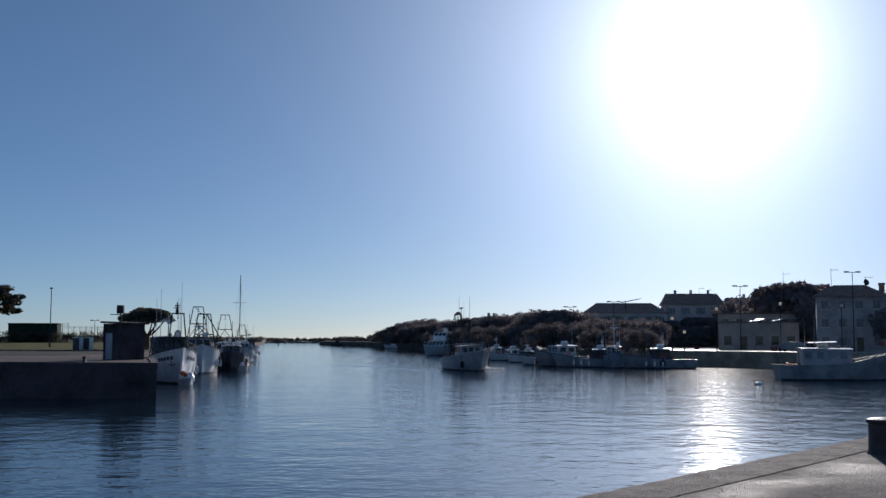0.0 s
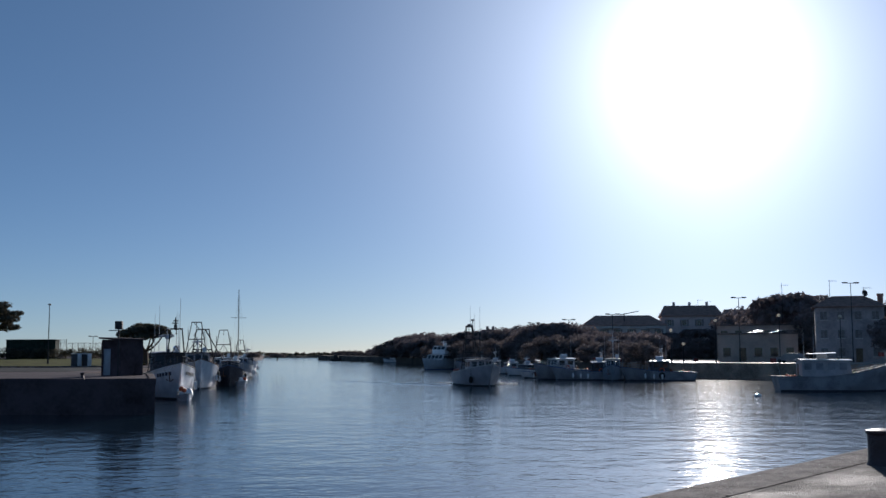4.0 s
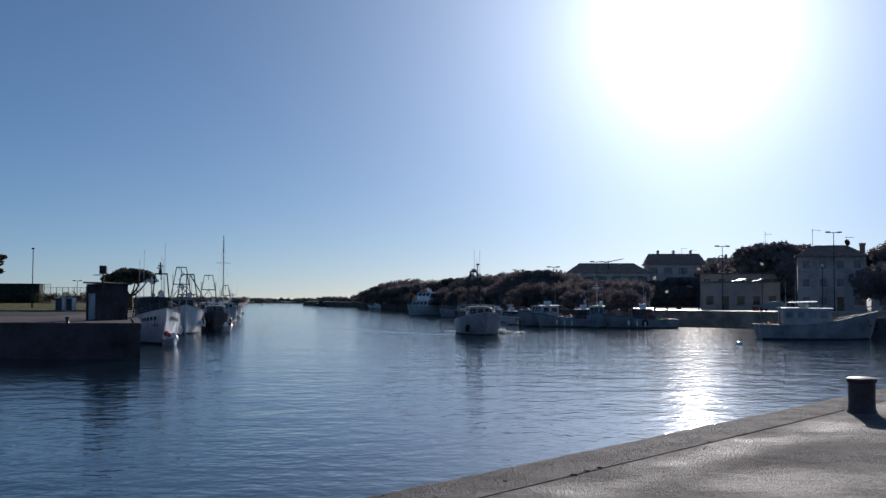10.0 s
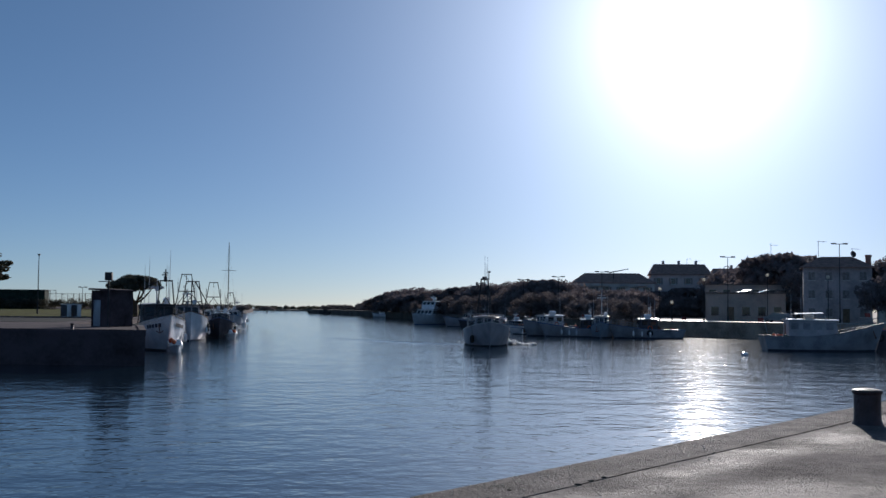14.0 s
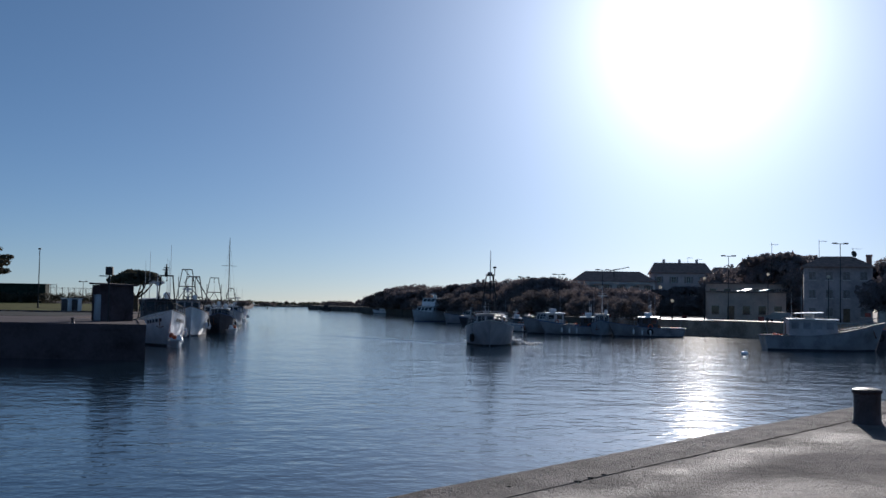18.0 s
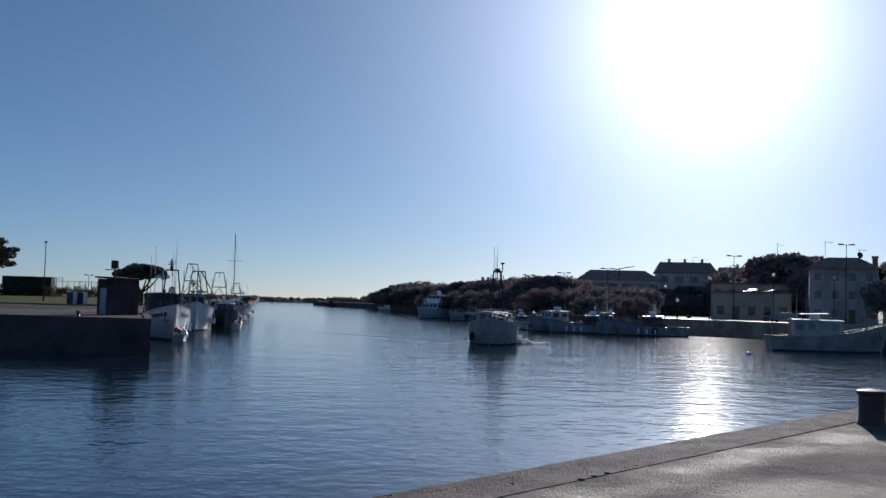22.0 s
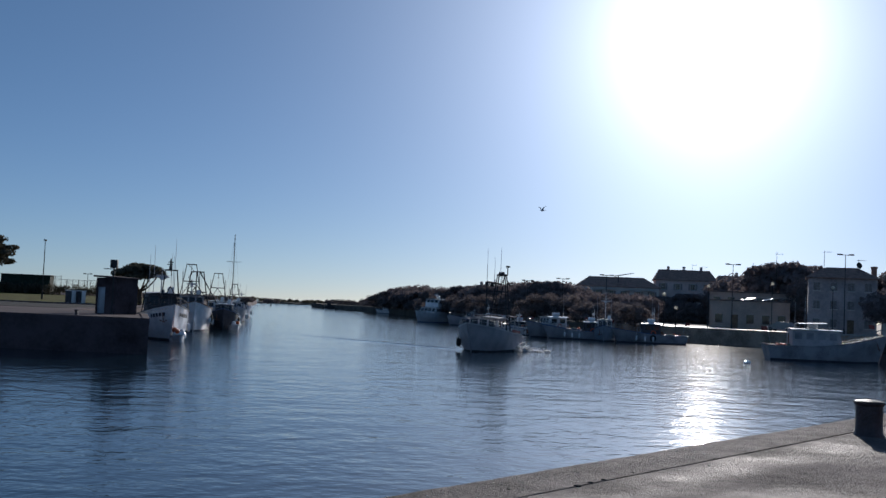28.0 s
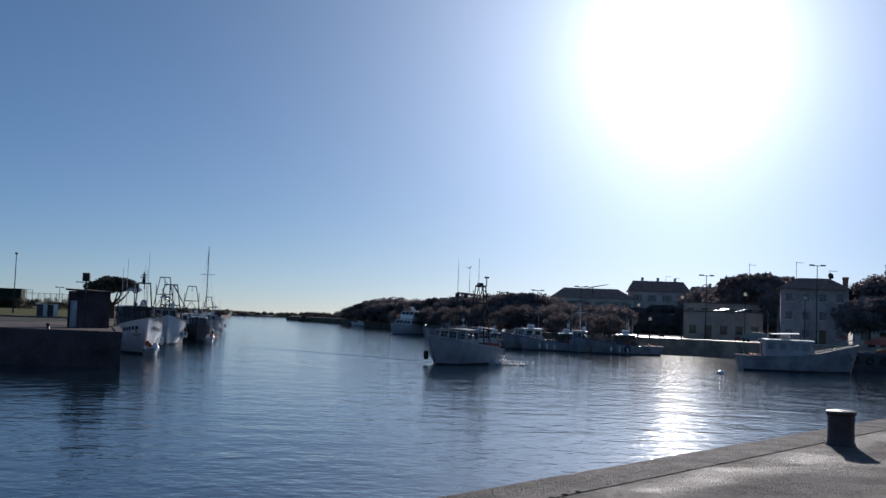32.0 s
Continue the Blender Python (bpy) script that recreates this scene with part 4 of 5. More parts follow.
def car(x, y, rz, m, label, z):
    top = thing("parked_car", x, y, z, rz, label, "car", "parked cars")
    bm = B()
    prof = [(-2.0, 0.35), (-2.02, 0.8), (-1.75, 0.92), (-1.3, 1.36), (0.3, 1.42), (1.0, 0.98), (1.85, 0.82), (2.02, 0.6), (2.0, 0.35)]
    loft(bm, [[(px, -0.82, pz) for px, pz in prof], [(px, -0.85, pz) if pz < 0.95 else (px, -0.70, pz) for px, pz in prof], [(px, 0.85, pz) if pz < 0.95 else (px, 0.70, pz) for px, pz in prof], [(px, 0.82, pz) for px, pz in prof]], closed=True)
    part("body", bm, m, top)
    bm = B(); loft(bm, [[(0.34, -0.62, 1.37), (0.96, -0.66, 1.0), (0.99, -0.66, 1.03), (0.37, -0.62, 1.42)], [(0.34, 0.62, 1.37), (0.96, 0.66, 1.0), (0.99, 0.66, 1.03), (0.37, 0.62, 1.42)]], closed=True); part("windscreen", bm, M["glass"], top)
    for sg in (1, -1):
        bm = B(); loft(bm, [[(-1.25, sg * 0.80, 0.98), (0.75, sg * 0.80, 0.98), (0.25, sg * 0.72, 1.33), (-1.1, sg * 0.72, 1.33)], [(-1.25, sg * 0.74, 0.98), (0.75, sg * 0.74, 0.98), (0.25, sg * 0.68, 1.33), (-1.1, sg * 0.68, 1.33)]], closed=True); part("side_window", bm, M["glass"], top)
        for wx in (-1.25, 1.25):
            bm = B(); torus(bm, (wx, sg * 0.76, 0.31), (0, 1, 0), 0.22, 0.09, 14, 6); rod(bm, (wx, sg * 0.70, 0.31), (wx, sg * 0.80, 0.31), 0.2, seg=12); part("wheel", bm, M["rubber"], top)
    return top


# ---- near quay ----
bx, by = 6.13, 15.45
top = thing("mooring_bollard", bx, by, QUAY - 0.004, 0, "black cast-iron mooring bollard on the quay paving", "bollard")
bm = B(); lathe(bm, [(0.215, 0), (0.205, 0.03), (0.19, 0.06), (0.185, 0.25), (0.188, 0.425)], 36); part("post", bm, M["iron"], top)
bm = B(); lathe(bm, [(0.188, 0.425), (0.203, 0.437), (0.212, 0.455), (0.212, 0.477), (0.2, 0.492), (0.12, 0.508), (0.02, 0.514)], 36); part("cap", bm, M["iron"], top)

top = thing("lamp_post", 6.90, 15.0, QUAY - 0.004, 20, "dark red-brown cast-iron lamp post with a milky lantern", "lamp post")
top.matrix_basis = pose(6.90, 15.0, QUAY - 0.004, 0, -1.6, 20)
bm = B(); lathe(bm, [(0.20, 0), (0.20, 0.15), (0.15, 0.2), (0.14, 0.7), (0.16, 0.75), (0.10, 0.85), (0.085, 1.6), (0.055, 6.2), (0.055, 6.5)], 20); part("post", bm, M["lamp_iron"], top)
for z0 in (5.92, 6.25):
    bm = B(); lathe(bm, [(0.06, z0), (0.078, z0 + 0.02), (0.078, z0 + 0.05), (0.06, z0 + 0.07)], 16)
    part("collar", bm, M["lamp_iron"], top)
for i in range(4):
    a = math.pi / 4 + i * math.pi / 2
    bm = B(); torus(bm, (0.085 * math.cos(a), 0.085 * math.sin(a), 6.50), (-math.sin(a), math.cos(a), 0), 0.05, 0.014, 14, 6); part("scroll", bm, M["lamp_iron"], top)
bm = B(); lathe(bm, [(0.05, 6.53), (0.125, 6.57), (0.15, 6.60), (0.15, 6.63), (0.12, 6.64)], 20); part("lantern_base", bm, M["lamp_iron"], top)
bm = B(); lathe(bm, [(0.14, 6.645), (0.155, 6.65), (0.25, 7.165), (0.14, 7.168)], 24); part("lantern_glass", bm, M["milky"], top, "milky glass lantern")
bm = B(); lathe(bm, [(0.28, 7.17), (0.28, 7.21), (0.15, 7.4), (0.05, 7.46), (0.03, 7.6), (0.01, 7.64)], 20); part("lantern_cap", bm, M["lamp_iron"], top)

# ---- left bank ----
def hut(x, y, rz):
    top = thing("harbour_hut", x, y, LQ, rz, "dark concrete harbour hut with a flat roof and pale side", "hut")
    w, d, h = 1.95, 2.4, 2.75
    bm = B(); pierced(bm, w, h, [(-0.86, -0.06, 0.03, 2.05)], 0.2); bmesh.ops.translate(bm, verts=bm.verts, vec=(0, -d / 2, 0)); part("wall", bm, M["wall_conc"], top, smooth=False)
    for sg in (1, -1):
        bm = B(); box(bm, sg * (w / 2 - 0.1), 0.1, 0, 0.2, d - 0.2, h); part("wall", bm, M["wall_conc"], top, smooth=False)
    bm = B(); box(bm, 0, d / 2 - 0.1, 0, w - 0.41, 0.2, h); part("wall", bm, M["wall_conc"], top, smooth=False)
    bm = B(); box(bm, 0, 0, h + 0.004, w + 0.35, d + 0.35, 0.13, Matrix.Rotation(radians(2.5), 4, "Y")); bevel(bm, 0.02); part("roof", bm, M["wall_conc"], top)
    bm = B(); box(bm, -0.46, -d / 2 + 0.12, 0.03, 0.79, 0.06, 2.01); bevel(bm, 0.01); door = part("door", bm, M["teal"], top, "pale blue-grey metal door")
    bm = B(); rod(bm, (-0.16, -d / 2 + 0.02, 1.0), (-0.16, -d / 2 + 0.12, 1.0), 0.03); part("handle", bm, M["steel"], door)
    return top


hut(-25.4, 82.6, -26)
top = thing("box_on_mast", -25.1, 80.6, LQ, 5, "dark metal box and short arm on a steel post", "signal mast")
bm = B(); rod(bm, (0, 0, 0), (0, 0, 3.6), 0.06, seg=10); part("post", bm, M["dark_steel"], top)
bm = B(); box(bm, 0.0, 0, 3.5, 0.52, 0.45, 0.62); bevel(bm, 0.03); part("box", bm, M["dark_steel"], top)
bm = B(); rod(bm, (-0.75, 0, 3.42), (0.05, 0, 3.42), 0.035, seg=6); part("arm", bm, M["steel"], top)

for i, (cx, cy) in enumerate(((-47.75, 136.2), (-46.75, 137.0))):
    top = thing("utility_cabinet", cx, cy, LQ + 0.08, -20, "white weathered electrical cabinet at the lawn's edge", "cabinet", "utility cabinets")
    bm = B(); box(bm, 0, 0, 0, 1.0, 0.8, 1.55); bevel(bm, 0.03); body = part("body", bm, M["white"], top)
    # dark grey stands in for the shade on the cabinet's front
    bm = B(); box(bm, 0, -0.415, 0.04, 0.98, 0.03, 1.48); bevel(bm, 0.01); part("door", bm, M["tarp"], body, "cabinet door with its shade put into dark grey paint")
    bm = B(); box(bm, 0, 0, 1.55, 1.12, 0.94, 0.07); bevel(bm, 0.02); part("lid", bm, M["white"], body)

top = thing("storage_container", -78.7, 201.0, LQ + 0.74, 4, "long dark green corrugated shed behind the lawn", "shed")
bm = B()
ring = []
for i in range(91):
    xx = -4.55 + 0.1 * i + 0.0
    ring.append([(xx, -1.3 + (0.05 if i % 4 < 2 else 0), 0), (xx, -1.3 + (0.05 if i % 4 < 2 else 0), 3.45), (xx, 1.3, 3.45), (xx, 1.3, 0)])
loft(bm, ring, closed=True); part("body", bm, M["green"], top, smooth=False)
bm = B(); box(bm, 0, 0, 3.454, 9.3, 2.8, 0.12); part("roof", bm, M["dark_steel"], top)

top = thing("court_fence", -75.4, 203.0, LQ + 0.74, 3, "tall wire-mesh fence on steel posts", "fence")
for i in range(9):
    bm = B(); rod(bm, (i * 1.1, 0, 0), (i * 1.1, 0, 3.0 if i > 2 else 3.6), 0.05, seg=6); part("post", bm, M["dark_steel"], top)
bm = B()
for zz in (0.1, 1.4, 2.9):
    rod(bm, (0, 0, zz), (8.8, 0, zz), 0.03, seg=5)
rod(bm, (0, 0, 3.5), (2.2, 0, 3.5), 0.03, seg=5)
for i in range(44):
    rod(bm, (i * 0.2, 0.02, 0), (i * 0.2, 0.02, 2.95 if i > 11 else 3.5), 0.012, seg=4)
tagged(part("wire_mesh", bm, M["dark_steel"], top, smooth=False), kind="stuff")

street_lamp(-56.6, 150, LQ + 0.25, 8.2, 0, "tall slim grey lamp pole on the lawn", 0)
street_lamp(-77.2, 230, LQ, 5.3, 0, "distant lamp pole with a cross arm", 0.9)
tree("pine_a", -42.9, 150, LQ, 5.9, 30, "dark umbrella-shaped stone pine with a forked trunk", "pine tree", 1.06)
tree("pine_tall", -60.9, 140, LQ, 8.5, 70, "tall stone pine with a ragged layered crown", "pine tree", 0.98)
rgh = random.Random(77)
cs = [(i * 0.42 - 24.0, rgh.uniform(-0.5, 0.5), rgh.uniform(0.3, 1.75)) for i in range(115) for k in range(3)]
hedge = thing("hedge", -86.0, 197.5, LQ + 0.68, 2, "dark clipped hedge between the lawn and the court fence", "hedge")
leafy = new("foliage", leaf_mesh("foliage", cs, [rgh.uniform(0.4, 0.6) for c in cs], 16000, 0.15, 41, M["needles"], 0.9))
leafy.parent = hedge
bm = B()
for i in range(24):
    rod(bm, (i * 2.0 - 23.5, 0, -0.1), (i * 2.0 - 23.5 + rgh.uniform(-.3, .3), 0, 1.2), 0.06, 0.03, 6)
tagged(part("stems", bm, M["bark"], hedge), kind="stuff")
top = thing("quay_bollard", -25.0, 72.6, LQ, 0, "small dark iron bollard at the edge of the quay head", "bollard")
bm = B(); lathe(bm, [(0.16, 0), (0.12, 0.05), (0.10, 0.28), (0.15, 0.33), (0.15, 0.38), (0.08, 0.42)], 16); part("post", bm, M["iron"], top)
rng = random.Random(8)
for i in range(10):
    hx = -72 + i * 4.1
    tree("oak_c", hx, 214 + rng.uniform(-4, 4), LQ + 0.2, rng.uniform(1.3, 2.0), rng.uniform(0, 360), "low dull green bush behind the fence", "bush", 1.6)
for hx, hy in ((-60, 206), (-62.5, 207)):
    tree("oak_c", hx, hy, LQ, rng.uniform(1.5, 2.3), rng.uniform(0, 360), "low dark bush beside the quay", "bush", 1.3)



def dinghy(x, y, rz, label, load):
    top = thing("dinghy", x, y, 0, rz, label, "dinghy", "dinghies")
    hull_parts(top, 2.7, 1.1, 0.6, 0.45, 0.45, 0.3, M["white"], M["white"], M["white"], M["wood"])
    for xx in (-0.6, 0.4):
        bm = B(); box(bm, xx, 0, 0.25, 0.25, 1.05, 0.05); part("thwart", bm, M["wood"], top)
    bm = B(); heap(bm, 0.1, 0.1, 0.55, 0.58, 0.75, 7); part("load", bm, M[load], top, "heap of gear under a bright cover")
    rg = random.Random(int(y))
    for i in range(4):
        bm = B(); ball(bm, -0.7 + i * 0.45, rg.uniform(-0.4, 0.5), 0.75 + rg.uniform(0, 0.25), rg.uniform(0.17, 0.25), 2); part("float", bm, M["orange" if i % 2 else "buoy"], top)


dinghy(-22.6, 91.0, -66, "small white dinghy loaded with a bright cover and floats", "buoy")
dinghy(-25.6, 130.8, -65, "small white dinghy with dull gear", "buoy")

# boats along the left quay, bows to the open water
left_boat = trawler(-25.75, 97.9, -68, "white fishing boat with a lettered bow and cluttered deck", L=12.5, beam=4.2, bow=3.15, mid=2.1, stern=2.0, cabin=(0.36, 3.4, 2.8, 2.5), cab_m="tarp", roof_m="hull_grey", hull_m="white", band_m="tarp", gant=None, gant_m="dark_steel", fore_mast=4.4, seed=2, tyres=((0.4, 1),))
name_bars(left_boat, 12.5, 4.2, 3.15, 2.1, 2.0, 1.0, 0.80, 5, 0.30)
gantry(left_boat, 0.6, 1.8, 1.9, 4.4, M["dark_steel"], 0.1, 2, 0.55, 0.07, 0.45)
mast(left_boat, 0.5, 0.37, 6.1, 1.15, M["dark_steel"], 0.10, 0.22)
bm = B(); box(bm, 0.5, 0.37, 6.22, 0.24, 0.26, 0.36); box(bm, 0.55, 0.3, 6.68, 0.16, 0.5, 0.09); part("radar_scanner", bm, M["dark_steel"], left_boat)
bm = B(); rod(bm, (0.6, -0.2, 6.2), (-0.2, -1.5, 5.4), 0.05); rod(bm, (-0.2, -1.5, 5.4), (-0.4, -1.9, 2.3), 0.05); part("derrick", bm, M["dark_steel"], left_boat)
for hx, hy, hh in ((-2.6, -0.7, 4.6), (-0.4, 0.9, 5.2), (-3.4, 1.0, 4.0)):
    antenna(left_boat, hx, hy, 3.9, hh)
boat_two = trawler(-29.7, 125.2, -74, "white fishing boat with a rusty band and steel gantries", L=13, beam=4.7, bow=3.3, mid=2.1, stern=2.0, cabin=(0.45, 3.0, 2.7, 2.4), cab_m="hull_grey", roof_m="tarp", hull_m="white", band_m="rust", gant=(-0.32, 3.3, 6.15, 0.2), gant_m="dark_steel", fore_mast=4.0, seed=3, tyres=((0.5, 1), (0.65, 1)))
gantry(boat_two, -1.5, 2.0, 2.9, 4.8, M["dark_steel"], 0.1, 2, 0.5, 0.075, 0.6)
bm = B(); rod(bm, (-1.5, 0.9, 6.75), (-1.1, 3.0, 3.1), 0.07, 0.05); part("outrigger_boom", bm, M["dark_steel"], boat_two)
bm = B(); rod(bm, (-1.5, 0.5, 1.8), (-1.5, 0.5, 6.8), 0.08, 0.06); part("king_post", bm, M["dark_steel"], boat_two)
bm = B()
for i in range(7):
    rod(bm, (-4.2, -0.32 if i % 2 else 0.32, 2.4 + i * 0.75), (-4.2, 0.32 if i % 2 else -0.32, 3.15 + i * 0.75), 0.035, seg=5)
part("lattice_ladder", bm, M["dark_steel"], boat_two)
trawler(-28.0, 135.6, -80, "pale fishing boat with piled nets", L=9, beam=3.8, bow=2.5, mid=1.5, stern=1.6, cabin=(0.48, 2.4, 2.2, 2.0), cab_m="tarp", hull_m="tarp", gant=None, fore_mast=0, seed=9, tyres=((0.6, 1),))
trawler(-31.9, 149.5, -78, "weathered white fishing boat with a steel gantry", L=12, beam=4.4, bow=2.7, mid=1.6, stern=1.7, cabin=(0.45, 2.8, 2.5, 2.2), hull_m="grey_white", gant=(-0.1, 3.3, 6.1, 0.2), gant_m="dark_steel", fore_mast=0, seed=4, tyres=((0.6, 1),))
trawler(-35.3, 179.0, -75, "pale fishing boat with an open gantry", L=11, beam=4.2, bow=2.6, mid=1.5, stern=1.6, cabin=(0.45, 2.8, 2.4, 2.2), hull_m="teal", gant=(-0.05, 2.5, 5.1, 0.3), gant_m="dark_steel", fore_mast=0, seed=5, tyres=())
trawler(-43.5, 228.0, -75, "distant white fishing boat with a cabin", L=12, beam=4.2, bow=2.6, mid=1.5, stern=1.6, cabin=(0.5, 2.8, 2.4, 2.2), hull_m="white", gant=None, fore_mast=4.2, seed=6, tyres=())


def sail_boat(x, y, rz):
    top = thing("sailing_boat", x, y, 0, rz, "moored sailing boat with a tall bare mast", "sailing boat", "moored boats")
    hull_parts(top, 9.0, 2.9, 1.25, 1.0, 1.0, 0.8, M["white"], M["blue"], M["blue"], M["wood"])
    bm = B(); box(bm, 0.4, 0, 0.75, 3.6, 1.7, 0.55); bevel(bm, 0.12, 3); part("coach_roof", bm, M["white"], top)
    m = mast(top, 0.9, 0, 0.9, 12.7, M["dark_steel"], 0.085, 0)
    bm = B(); rod(bm, (0.9, -1.1, 9.35), (0.9, 1.1, 9.35), 0.03); part("spreader", bm, M["steel"], m)
    bm = B(); rod(bm, (0.9, 0, 2.0), (-2.6, 0, 2.05), 0.06); heap(bm, -0.8, 0, 2.15, 0.2, 0.7, 4); part("boom", bm, M["blue"], top, "boom with a furled sail")
    for p in ((-4.3, 0, 1.0), (4.6, 0, 1.25), (0.8, 1.4, 1.0), (0.8, -1.4, 1.0)):
        bm = B(); rod(bm, p, (0.9, 0, 13.4), 0.008, seg=4); part("stay", bm, M["steel"], top)


sail_boat(-32.85, 164.0, -72)

for (ax, ay, az), (qx, qy) in (((-23.2, 91.5, 3.1), (-24.5, 85.8)), ((-24.4, 92.8, 2.9), (-26.0, 87.6)), ((-27.9, 118.6, 3.2), (-34.9, 117))):
    rope = thing("mooring_rope", 0, 0, 0, 0, "slack mooring rope from a bow to the quay", "rope", "mooring ropes")
    bm = B()
    pts = [Vector((ax + (qx - ax) * i / 8, ay + (qy - ay) * i / 8, az + (LQ + 0.1 - az) * i / 8 - 0.2 * math.sin(math.pi * i / 8))) for i in range(9)]
    for p, q in zip(pts, pts[1:]):
        rod(bm, p, q, 0.02, seg=5)
    part("strand", bm, M["rope"], rope)
rg2 = random.Random(31)
bm = B()
for i in range(1000):
    sx, nx = rg2.uniform(-11, 9), (abs(rg2.gauss(0.0, 0.35)) if i % 3 else abs(rg2.gauss(0.4, 1.3))) + 0.03
    px, py = on_quay(sx, nx)
    ball(bm, px, py, QUAY + 0.003, rg2.uniform(0.003, 0.009) * (1.7 if i % 23 == 0 else 1), 1, 0.6)
tagged(part("gravel", bm, M["grit"]), "loose grit and pebbles on the quay edge", "gravel", kind="stuff")
for i, (px, py, cr) in enumerate(((1.27, 9.90, 0.032), (1.42, 10.12, 0.024), (1.57, 10.32, 0.026), (1.95, 10.86, 0.014), (0.62, 9.55, 0.018), (3.1, 12.2, 0.012))):
    bm = B(); heap(bm, 0, 0, 0, cr, 0.35, i)
    clod = part("dirt_clod", bm, M["seam"]); clod.matrix_basis = pose(px, py, QUAY + 0.004, 0, 0, rg2.uniform(0, 360))
    tagged(clod, "small dark clod of dirt on the paving", "dirt")

# ---- right bank ----
rng = random.Random(17)


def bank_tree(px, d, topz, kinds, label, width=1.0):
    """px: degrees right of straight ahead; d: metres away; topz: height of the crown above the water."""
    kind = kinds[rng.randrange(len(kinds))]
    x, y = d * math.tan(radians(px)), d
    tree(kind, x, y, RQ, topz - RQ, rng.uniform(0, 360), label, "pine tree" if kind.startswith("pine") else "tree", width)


DARK = "dark evergreen tree on the far bank, seen against the light"
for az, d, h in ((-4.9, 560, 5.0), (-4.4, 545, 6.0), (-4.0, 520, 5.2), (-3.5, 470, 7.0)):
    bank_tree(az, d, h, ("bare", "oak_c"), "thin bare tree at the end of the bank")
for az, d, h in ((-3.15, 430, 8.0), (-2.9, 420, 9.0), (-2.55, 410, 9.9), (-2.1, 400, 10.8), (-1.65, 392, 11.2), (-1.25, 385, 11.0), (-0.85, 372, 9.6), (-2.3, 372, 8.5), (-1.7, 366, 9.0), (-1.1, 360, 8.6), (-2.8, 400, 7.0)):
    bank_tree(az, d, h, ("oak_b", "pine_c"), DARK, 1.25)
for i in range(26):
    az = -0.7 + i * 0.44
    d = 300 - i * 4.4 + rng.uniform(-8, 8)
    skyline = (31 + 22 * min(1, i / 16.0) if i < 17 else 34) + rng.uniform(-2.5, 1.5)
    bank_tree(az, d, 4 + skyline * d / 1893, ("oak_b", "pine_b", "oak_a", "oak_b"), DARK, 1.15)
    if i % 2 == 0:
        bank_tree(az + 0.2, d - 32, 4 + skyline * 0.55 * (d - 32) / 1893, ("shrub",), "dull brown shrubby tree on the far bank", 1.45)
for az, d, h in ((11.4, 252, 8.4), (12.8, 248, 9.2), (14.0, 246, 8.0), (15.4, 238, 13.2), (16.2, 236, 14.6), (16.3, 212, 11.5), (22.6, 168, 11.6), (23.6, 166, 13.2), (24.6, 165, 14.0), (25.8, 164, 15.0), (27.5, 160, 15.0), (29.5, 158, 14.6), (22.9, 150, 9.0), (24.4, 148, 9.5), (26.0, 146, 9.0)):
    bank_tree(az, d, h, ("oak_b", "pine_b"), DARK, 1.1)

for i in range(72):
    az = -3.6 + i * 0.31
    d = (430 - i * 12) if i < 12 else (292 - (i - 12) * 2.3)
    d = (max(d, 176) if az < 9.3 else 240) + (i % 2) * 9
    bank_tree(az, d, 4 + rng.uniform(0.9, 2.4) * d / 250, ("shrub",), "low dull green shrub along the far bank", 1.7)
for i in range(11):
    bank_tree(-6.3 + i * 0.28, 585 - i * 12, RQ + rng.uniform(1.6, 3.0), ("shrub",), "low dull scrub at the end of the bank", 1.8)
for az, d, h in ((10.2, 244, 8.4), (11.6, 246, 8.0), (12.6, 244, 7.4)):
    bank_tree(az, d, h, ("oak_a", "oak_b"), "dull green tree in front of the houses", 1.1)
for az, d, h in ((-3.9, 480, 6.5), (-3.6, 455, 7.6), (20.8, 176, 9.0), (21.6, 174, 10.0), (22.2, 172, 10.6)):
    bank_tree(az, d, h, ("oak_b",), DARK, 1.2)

for x, y, h, wd in ((59.5, 184.0, 4.6, 1.6), (63.0, 190.0, 8.6, 1.0), (66.0, 196.0, 9.4, 1.0)):
    tree("shrub", x, y, RQ, h, x * 9, "dense dull shrub between the houses", "bush", wd)
for x, y, h, wd in ((66.6, 208.0, 12.9, 1.12), (61.8, 206.0, 10.2, 0.8), (71.5, 207.0, 10.8, 1.0)):
    tree("pine_c", x, y, RQ, h, x * 7, "broad domed stone pine behind the flat roofs", "pine tree", wd)
house(9.6, 268, 8, 9, 8, 5.2, 7.3, "ochre", "ochre house with two chimneys among dark trees", bays=4, chimneys=2, hip=2.5)
long_house = house(40.9, 258, -4, 19, 12, 7.8, 10.4, "plaster", "long low pale building with a dark hipped roof", storeys=2, bays=6, chimneys=0, hip=3.0)
# pale slabs added where white dashes show below the eave
for fx, fw in ((-7.2, 2.2), (-3.0, 4.4), (2.2, 2.4), (6.6, 3.4)):
    bm = B(); box(bm, fx, -6.75, 7.3, fw, 1.3, 0.07, Matrix.Rotation(radians(6), 4, "X")); part("awning", bm, M["roof_white"], long_house, "pale strip added below the eave")
top = thing("crane_boom", 36.5, 254, RQ, 0, "thin sloping crane boom above the long roof", "crane")
bm = B(); rod(bm, (4.2, 0, 0), (4.2, 0, 10.7), 0.14, 0.1); part("mast", bm, M["dark_steel"], top)
bm = B(); rod(bm, (3.2, 0, 10.4), (7.8, 0, 11.3), 0.12, 0.08); part("jib", bm, M["dark_steel"], top)
